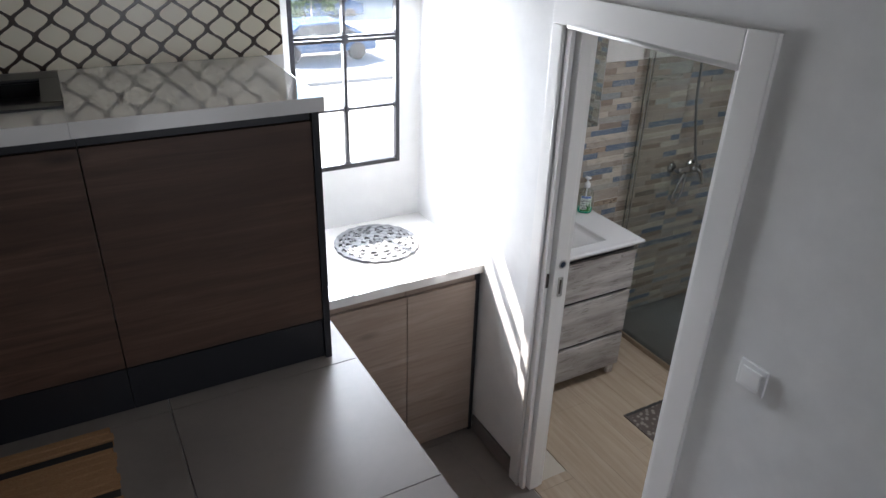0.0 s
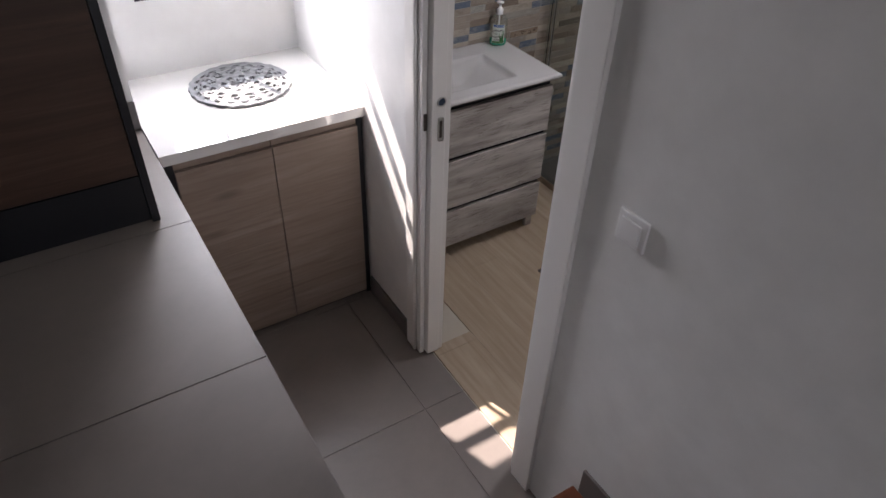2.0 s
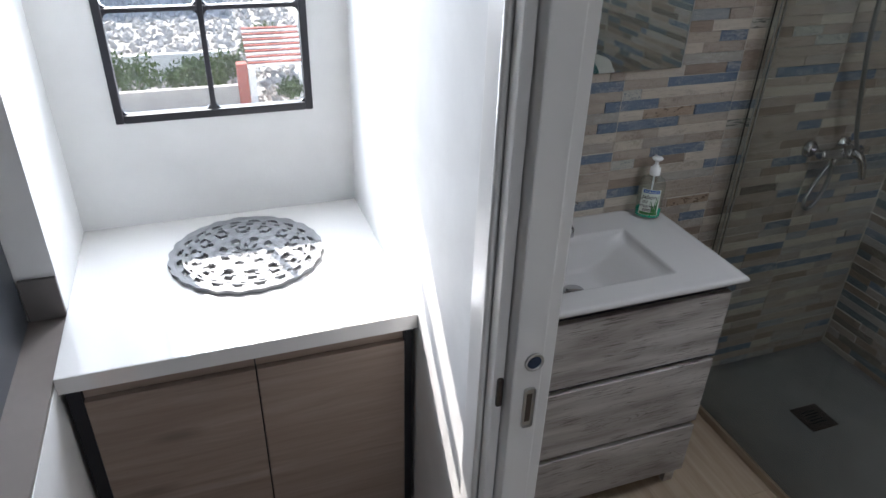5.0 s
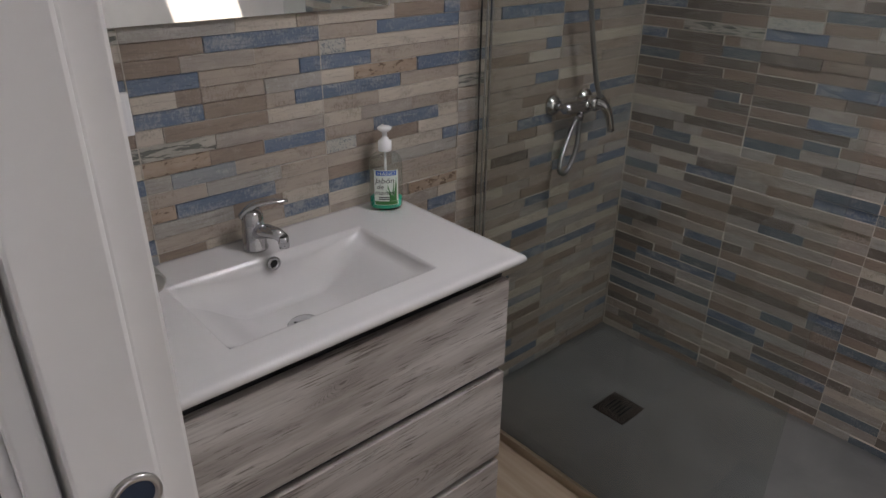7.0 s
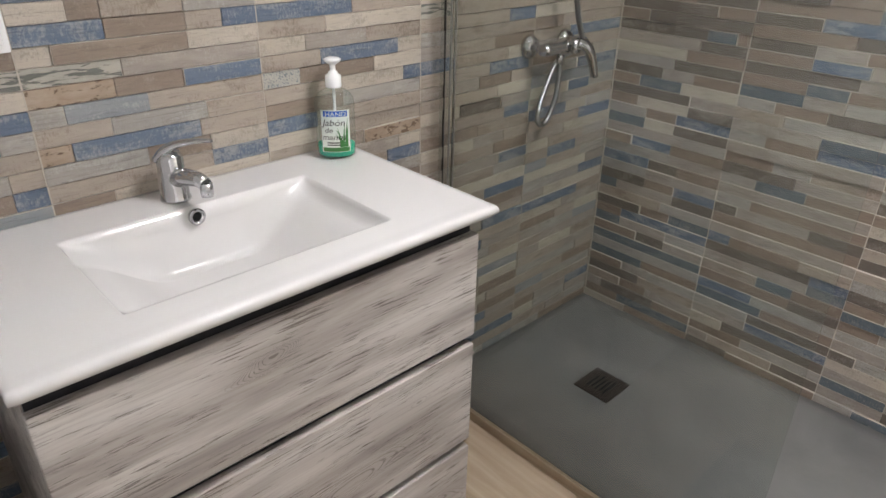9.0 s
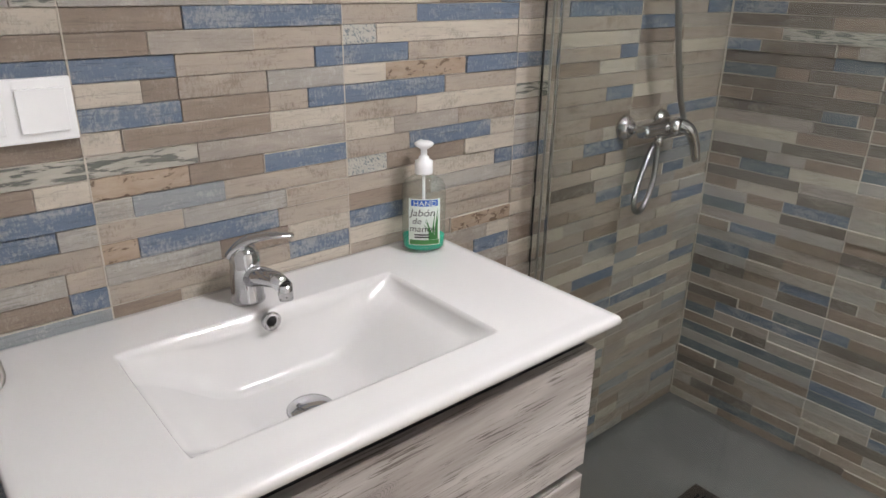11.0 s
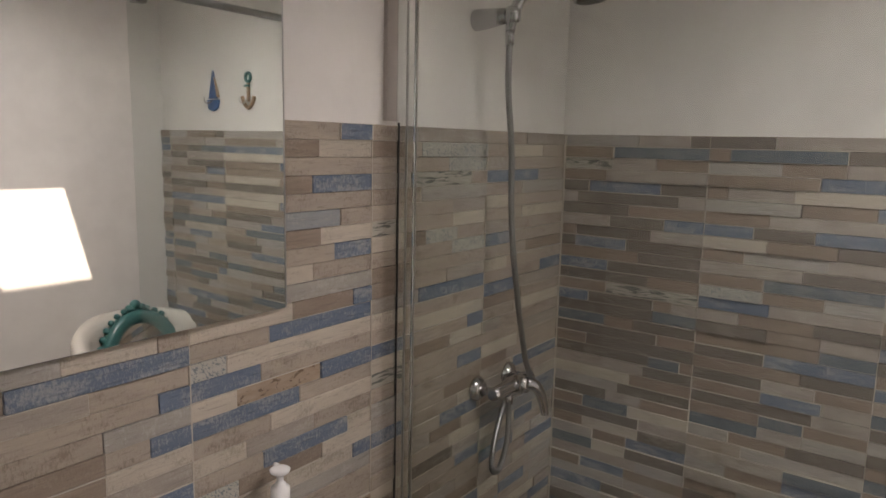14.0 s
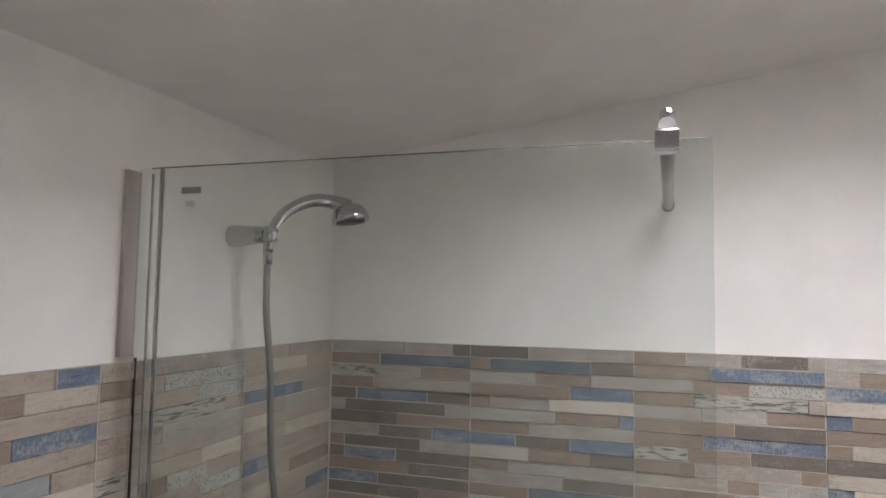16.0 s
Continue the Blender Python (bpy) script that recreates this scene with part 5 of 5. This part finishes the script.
def shrub(cx, cy, cz, r, n, seed):
    rnd = random.Random(seed)
    sb = thing("shrub", "dusty green leafy shrub on the stony slope", "shrub", "shrubs on the slope")
    part("stem", bm_tube([(cx, cy, cz - 0.2), (cx + 0.05, cy, cz + r * 0.7)], [0.05, 0.02], 8), M["scree"], sb)
    verts, faces = [], []
    for _ in range(n):
        a, b2_, c = rnd.uniform(0, 2 * math.pi), rnd.uniform(-0.3, 1), rnd.uniform(0.5, 1.05)
        p = Vector((math.cos(a) * math.sqrt(max(0, 1 - b2_ * b2_)), math.sin(a) * math.sqrt(max(0, 1 - b2_ * b2_)), b2_)) * r * c * (1 + 0.25 * math.sin(3 * a))
        p += Vector((cx, cy, cz + r * 0.5))
        s = rnd.uniform(0.05, 0.1) * (0.6 + r * 0.4)
        q = Euler((rnd.uniform(0, 6), rnd.uniform(0, 6), rnd.uniform(0, 6))).to_matrix()
        k = len(verts)
        for w in ((-s, 0, 0), (0, -s * 0.45, s * 0.1), (s, 0, 0), (0, s * 0.45, s * 0.1)):
            verts.append(p + q @ Vector(w))
        faces.append((k, k + 1, k + 2, k + 3))
    me = bpy.data.meshes.new("crown")
    me.from_pydata([tuple(v) for v in verts], [], faces)
    me.materials.append(M["leaf"])
    cr = new("crown", me)
    cr.parent = sb


for i, (x, y, r) in enumerate(((-0.9, 17.0, 0.55), (-0.2, 16.7, 0.5), (-1.9, 17.2, 0.7), (1.0, 17.4, 0.35), (1.45, 17.2, 0.4), (1.8, 17.5, 0.35), (2.75, 18.6, 0.45), (2.9, 15.7, 0.25), (2.55, 18.3, 0.4), (1.3, 16.6, 0.3), (0.7, 16.8, 0.35), (-3.2, 17.6, 0.8), (8.6, 30.0, 1.1), (10.5, 31.5, 1.5))):
    shrub(x, y, (-2.75 if y < 18 else -2.5) if x < 4 else ground_z(x, y), r, 700, i)


def rubble(n, seed):
    rnd = random.Random(seed)
    verts, faces = [], []
    for _ in range(n):
        x, y = rnd.uniform(-4.5, 4.3), rnd.uniform(9, 29.5)
        s = rnd.uniform(0.05, 0.17)
        z = ground_z(x, y)
        q = Euler((rnd.uniform(0, 6), rnd.uniform(0, 6), rnd.uniform(0, 6))).to_matrix()
        k = len(verts)
        for w in ((-1, 0, 0), (1, 0, 0), (0, -0.8, 0), (0, 0.8, 0), (0, 0, -0.6), (0, 0, 0.6)):
            verts.append(tuple(Vector((x, y, z + s * 0.3)) + q @ (Vector(w) * s)))
        for f in ((0, 2, 5), (2, 1, 5), (1, 3, 5), (3, 0, 5), (2, 0, 4), (1, 2, 4), (3, 1, 4), (0, 3, 4)):
            faces.append(tuple(k + i for i in f))
    me = bpy.data.meshes.new("rubble")
    me.from_pydata(verts, [], faces)
    me.materials.append(M["scree"])
    tagged(new("rubble", me), "loose grey stones strewn over the slope", "rubble", kind="stuff")


rubble(4500, 77)


def house(x0, x1, y0, y1, z0, z1, label, cols, floors, roof="facade"):
    h = thing("house", label, "house", "houses across the valley")
    part("wall", bm_box(x0, x1, y0, y1, z0, z1), M["facade"], h)
    part("roof", bm_box(x0 - 0.3, x1 + 0.3, y0 - 0.3, y1 + 0.3, z1 + 0.002, z1 + 0.25), M[roof], h)
    for i in range(cols):
        for j in range(floors):
            cx = x0 + (x1 - x0) * (i + 0.5) / cols
            cz = z0 + (z1 - z0) * (j + 0.55) / floors
            w = part("window", bm_box(cx - 0.5, cx + 0.5, y0 - 0.06, y0 - 0.002, cz - 0.6, cz + 0.6), M["white_paint"], h)
            part("pane", bm_box(cx - 0.42, cx + 0.42, y0 - 0.08, y0 - 0.062, cz - 0.52, cz + 0.52), M["car_glass"], w)


house(-9, -3.6, 31, 38, -2.8, 2.2, "white two-storey house with small windows and a flat roof", 3, 2)
house(-3.2, 0.75, 30, 38, -2.8, 2.0, "white house with dark windows behind the stony slope", 2, 2)
house(2.4, 8, 37, 45, -2.6, 2.6, "white two-storey house with a red roof", 3, 2, "roof_red")
house(11, 20, 37, 46, -2.6, 3.2, "white house beside the road", 4, 2)

aw = thing("awning_shelter", "small shelter with a red and white striped roof on posts", "shelter")
for i in range(14):
    y, z = 15.9 + i * 0.085, -2.12 + i * 0.041
    part("roof_strip", bm_box(2.08, 3.3, y, y + 0.083, z, z + 0.03), M["roof_red"] if i % 2 else M["white_paint"], aw)
part("post", bm_box(2.06, 2.2, 15.75, 15.88, -3.1, -2.1), M["white_paint"], aw)
part("post", bm_box(3.1, 3.24, 15.75, 15.88, -3.1, -2.1), M["white_paint"], aw)
pr = structure("pier", bm_box(1.83, 2.04, 15.7, 15.95, -3.1, -2.0), M["roof_red"], "brick gate pier")
structure("wall_yard", bm_box(-6, 1.82, 15.75, 15.9, -3.1, -2.45), M["scree"], "low dark stone garden wall")
structure("wall_terrace", bm_box(-6, 1.9, 18.6, 18.75, -3.1, -2.42), M["facade"], "low pale terrace wall")


def car(cx, cy, z, label):
    c = thing("car", label, "car")
    body = bmesh.new()
    prof = [(-2.0, 0.35), (-2.05, 0.75), (-1.5, 0.9), (-0.9, 1.35), (0.7, 1.4), (1.5, 0.95), (2.0, 0.85), (2.05, 0.35)]
    l = [body.verts.new((cx + x, cy - 0.85, z + h)) for x, h in prof]
    r = [body.verts.new((cx + x, cy + 0.85, z + h)) for x, h in prof]
    body.faces.new(l)
    body.faces.new(r[::-1])
    for i in range(8):
        j = (i + 1) % 8
        body.faces.new((l[j], l[i], r[i], r[j]))
    bmesh.ops.recalc_face_normals(body, faces=body.faces[:])
    bmesh.ops.bevel(body, geom=body.edges[:], offset=0.06, segments=2, affect="EDGES")
    part("body", body, M["car_blue"], c)
    part("window", plate_xz([(cx - 1.3, z + 0.95), (cx - 0.85, z + 1.3), (cx + 0.65, z + 1.34), (cx + 1.25, z + 0.95)], cy - 0.87, cy - 0.855), M["car_glass"], c)
    for x in (-1.25, 1.25):
        part("wheel", bm_turn([(0.32, 0.0), (0.32, 0.2)], (cx + x, cy - 0.66, z + 0.33), 20, "y"), M["rubber"], c)
        part("wheel", bm_turn([(0.32, 0.0), (0.32, 0.2)], (cx + x, cy + 0.86, z + 0.33), 20, "y"), M["rubber"], c)


def plate_xz(points, y0, y1):
    b = bmesh.new()
    f = [b.verts.new((x, y0, z)) for x, z in points]
    g = [b.verts.new((x, y1, z)) for x, z in points]
    b.faces.new(f)
    b.faces.new(g[::-1])
    for i in range(len(f)):
        j = (i + 1) % len(f)
        b.faces.new((f[j], f[i], g[i], g[j]))
    bmesh.ops.recalc_face_normals(b, faces=b.faces[:])
    return b


car(8.6, 25.2, -2.94, "blue parked car on the road outside")
car(11.6, 33.5, -2.9, "blue parked car beside a white house")

# ---- wall tiles of the bathroom, laid strip by strip ----
ROW, PANEL, UNIT = 0.0324, 0.4188, 0.4188 / 24
SPLITS = ((10, 14), (8, 16), (14, 10), (6, 18), (16, 8), (24,), (6, 10, 8), (8, 6, 10), (18, 6), (12, 12), (6, 8, 10), (4, 12, 8), (10, 6, 8))
LETTER = {"T": TAN, "R": BROWN, "C": CREAM, "G": GREY, "B": BLUE, "S": STONE, "P": PALE, "U": UMBER, "L": TEALISH, "W": CRACKED, "H": HATCHED, "O": RUSTY}
KINDS = "TTTTRRCCCGGSSSSBBP"
# same tiles as the north wall, in a darker mix for the shade here
KINDS_EAST_SHADED = "UUUURRRRSSSSGGLLBTC"
# printed pattern of each tile, row by row from the top: kind and width in 24ths of a tile; "-" is a plain row
PATTERN = {
    ("n", 0): "- - - - - - - - - - G21W3 C24 R24 B24 - - R24 W24 R20C4 T16B8 B21G3 T24 G21T3 R21B3",
    ("n", 1): "- - - - - - - - - - G13C8T3 R9B15 R6S9T9 B8T13B3 C5R3T8G8 B8R8T4B4 C3R13C8 W9S15 O8R7B9 G3P8T13 T7G10T7 O3B13T8 G10R7C7 T17B7",
    ("n", 2): "T19B5 R16C8 T24 R15B9 T24 P19T5 R16C8 T18B6 C15T9 G24 C12R9B3 T9B15 H4C20 B8T16 C5O11B8 B13T11 T9C15 C6S9T9 T8B12C4 H5R11C8 T11C10B3 R11G13 B7T17 C7T17 T14O10 S20C4 T18B6",
    ("n", 3): "T6S18 R6T3H15 T15H9 S7W13T4 T9G15 T16S8 W6T10C8 C6R4H7T7 T16H8 R6T18 R6T9S9 S9B15 C6T18 T7C17 B6T14B4 C6R10C8 W6T18 T18B6 G6T18 S7T8R9 B6T12C6 T14B9S1 S12R7T5 T16C8 C8U9S7 T18B6 R12T12 C11S7T6 T16R8 S17B7",
    ("n", 4): "T11S13 T6C10T8 S8T16 B15S9 T10G14 C7T17 T10C14 S7T17 B8T16 T12R12 C6T18 T17B7 B10S14 R11T13 T9C15 S5T19 T12S12 C10T14 R7T17 T9B15 S14T10",
    # east rows take darker kinds, so the wall's shade sits in their colours
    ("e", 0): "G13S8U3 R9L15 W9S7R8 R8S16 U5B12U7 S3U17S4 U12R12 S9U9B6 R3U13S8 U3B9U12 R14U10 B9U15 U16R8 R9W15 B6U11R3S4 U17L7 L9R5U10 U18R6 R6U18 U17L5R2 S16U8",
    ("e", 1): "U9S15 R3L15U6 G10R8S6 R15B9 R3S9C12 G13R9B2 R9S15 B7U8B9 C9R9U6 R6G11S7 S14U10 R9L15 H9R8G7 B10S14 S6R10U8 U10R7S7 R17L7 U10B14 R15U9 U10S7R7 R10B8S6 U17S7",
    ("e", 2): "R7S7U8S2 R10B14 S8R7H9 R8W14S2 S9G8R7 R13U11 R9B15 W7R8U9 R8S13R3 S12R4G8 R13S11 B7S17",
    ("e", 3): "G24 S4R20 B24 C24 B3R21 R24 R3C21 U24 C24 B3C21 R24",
}
meshes = {}


def strip_mesh(units, kind, depth, worn):
    key = (units, kind, depth, worn)
    if key not in meshes:
        b = bm_box(0.0003, units * UNIT - 0.0003, -depth, 0.006, 0.0003, ROW - 0.0003, 0.0011, 1)
        me = bpy.data.meshes.new("strip_tile")
        b.to_mesh(me)
        b.free()
        me.materials.append(STRIP[kind])
        if worn:
            me.materials.append(M["tile_edge"])
            me.polygons.foreach_set("material_index", [0 if p.normal.y < -0.9 else 1 for p in me.polygons])
        meshes[key] = me
    return meshes[key]


def row_of(wall, panel, row, above, rnd, kinds):
    """The strips of one row of one tile: (kind, units) from the left."""
    rows = PATTERN.get((wall, panel), "").split()
    if row < len(rows) and rows[row] != "-":
        out, text = [], rows[row]
        while text:
            digits = text[1:3] if text[1:3].isdigit() else text[1:2]
            out.append([LETTER[text[0]], int(digits)])
            text = text[1 + len(digits):]
        out[-1][1] = 24 - sum(u for _, u in out[:-1])
        return out
    out, u = [], 0
    for units in rnd.choice(SPLITS):
        shut = {k for p, q, k in above if p < u + units and q > u} | ({out[-1][0]} if out else set())
        kind = rnd.choice([LETTER[k] for k in kinds if LETTER[k] not in shut])
        out.append([kind, units])
        u += units
    return out


def strip_wall(holder, wall, origin, turn, length, start, near, seed, kinds, relief, pale_edges):
    """Lays tiles of strips from origin along the wall; near(x, z) picks the strips that are parts of their own."""
    rnd = random.Random(seed)
    far_v, far_f, far_m = [], [], []
    order = list(STRIP)
    m0 = Matrix.Translation(origin) @ Matrix.Rotation(turn, 4, "Z")
    panel = 0
    while start + panel * PANEL < length:
        above = []
        for r in range(51):
            z = TILE_TOP - (r + 1) * ROW
            low = max(z, 0.003)
            u, now = 0, []
            for kind, units in row_of(wall, panel, r, above, rnd, kinds):
                x = start + panel * PANEL + u * UNIT
                now.append((u, u + units, kind))
                u += units
                depth = round(rnd.choice((0.1, 0.3, 0.55, 0.8, 1.0)) * relief, 4)
                # picks the strips whose edges get the painted pale outline
                worn = rnd.random() < pale_edges
                w = units * UNIT
                a, b = max(x, 0), min(x + w, length)
                if b - a <= 0.004:
                    continue
                if b - a > w - 1e-5 and low == z and near(a, z):
                    ob = new("strip_tile", strip_mesh(units, kind, depth, worn))
                    ob.matrix_basis = m0 @ Matrix.Translation((a, 0, z))
                    ob.parent = holder
                    continue
                k, e, top = len(far_v), 0.0011, z + ROW - 0.0003
                for yy, s in ((0.006, 0.0), (-depth + e, 0.0), (-depth, e)):
                    for px, pz in ((a + 0.0003 + s, low + 0.0003 + s), (b - 0.0003 - s, low + 0.0003 + s), (b - 0.0003 - s, top - s), (a + 0.0003 + s, top - s)):
                        far_v.append(tuple(m0 @ Vector((px, yy, pz))))
                for l in (0, 4):
                    for q in range(4):
                        far_f.append((k + l + q, k + l + (q + 1) % 4, k + l + 4 + (q + 1) % 4, k + l + 4 + q))
                        far_m.append(len(order) if worn else order.index(kind))
                far_f.append((k + 8, k + 9, k + 10, k + 11))
                far_m.append(order.index(kind))
            above = now
        panel += 1
    me = bpy.data.meshes.new("strip_tiles")
    me.from_pydata(far_v, [], far_f)
    for kname in order:
        me.materials.append(STRIP[kname])
    me.materials.append(M["tile_edge"])
    me.polygons.foreach_set("material_index", far_m)
    ob = tagged(new("strip_tiles", me), kind="stuff")
    ob.parent = holder


tn = thing("wall_tiles_north", "beige, brown, grey and worn blue strip tiles on the washbasin wall", "wall tiles")
tn["kind"] = "structure"
part("bed", bm_box(1.561, EX - 0.001, NY - 0.0045, NY - 0.0005, 0.002, TILE_TOP - 0.001), M["wall_grout"], tn)
strip_wall(tn, "n", (1.562, NY - CORE, 0), 0.0, EX - 0.006 - 1.562, 1.849 - 1.562 - PANEL, lambda x, z: 0.0 < x < 1.3 and 0.80 < z, 11, KINDS, 0.0045, 0.2)
te = thing("wall_tiles_east", "grey-brown and worn blue strip tiles on the shower wall, toned darker for its shade", "wall tiles")
te["kind"] = "structure"
part("bed", bm_box(EX - 0.0045, EX - 0.0005, SY + 0.001, NY - 0.0105, 0.002, TILE_TOP - 0.001), M["wall_grout"], te)
strip_wall(te, "e", (EX - CORE, NY - CORE, 0), -math.pi / 2, NY - CORE - SY - 0.002, 0.0, lambda x, z: x < 1.5 and 0.85 < z, 23, KINDS_EAST_SHADED, 0.0085, 0.6)
for i, x in enumerate((1.849, 2.268, 2.6865, 3.105)):
    part("grout_line", bm_box(x - 0.0012, x + 0.0012, NY - CORE - 0.0032, NY - 0.0046, 0.05, TILE_TOP - 0.002), M["wall_grout"], tn)
for i in range(1, 6):
    y = NY - CORE - i * PANEL
    if y > SY + 0.02:
        part("grout_line", bm_box(EX - CORE - 0.0032, EX - 0.0046, y - 0.0012, y + 0.0012, 0.05, TILE_TOP - 0.002), M["wall_grout"], te)
part("corner_grout", bm_box(EX - CORE - 0.0095, EX - CORE - 0.0055, NY - CORE - 0.0095, NY - CORE - 0.0055, 0.035, TILE_TOP - 0.003), M["wall_grout"], te, "pale grout in the corner")
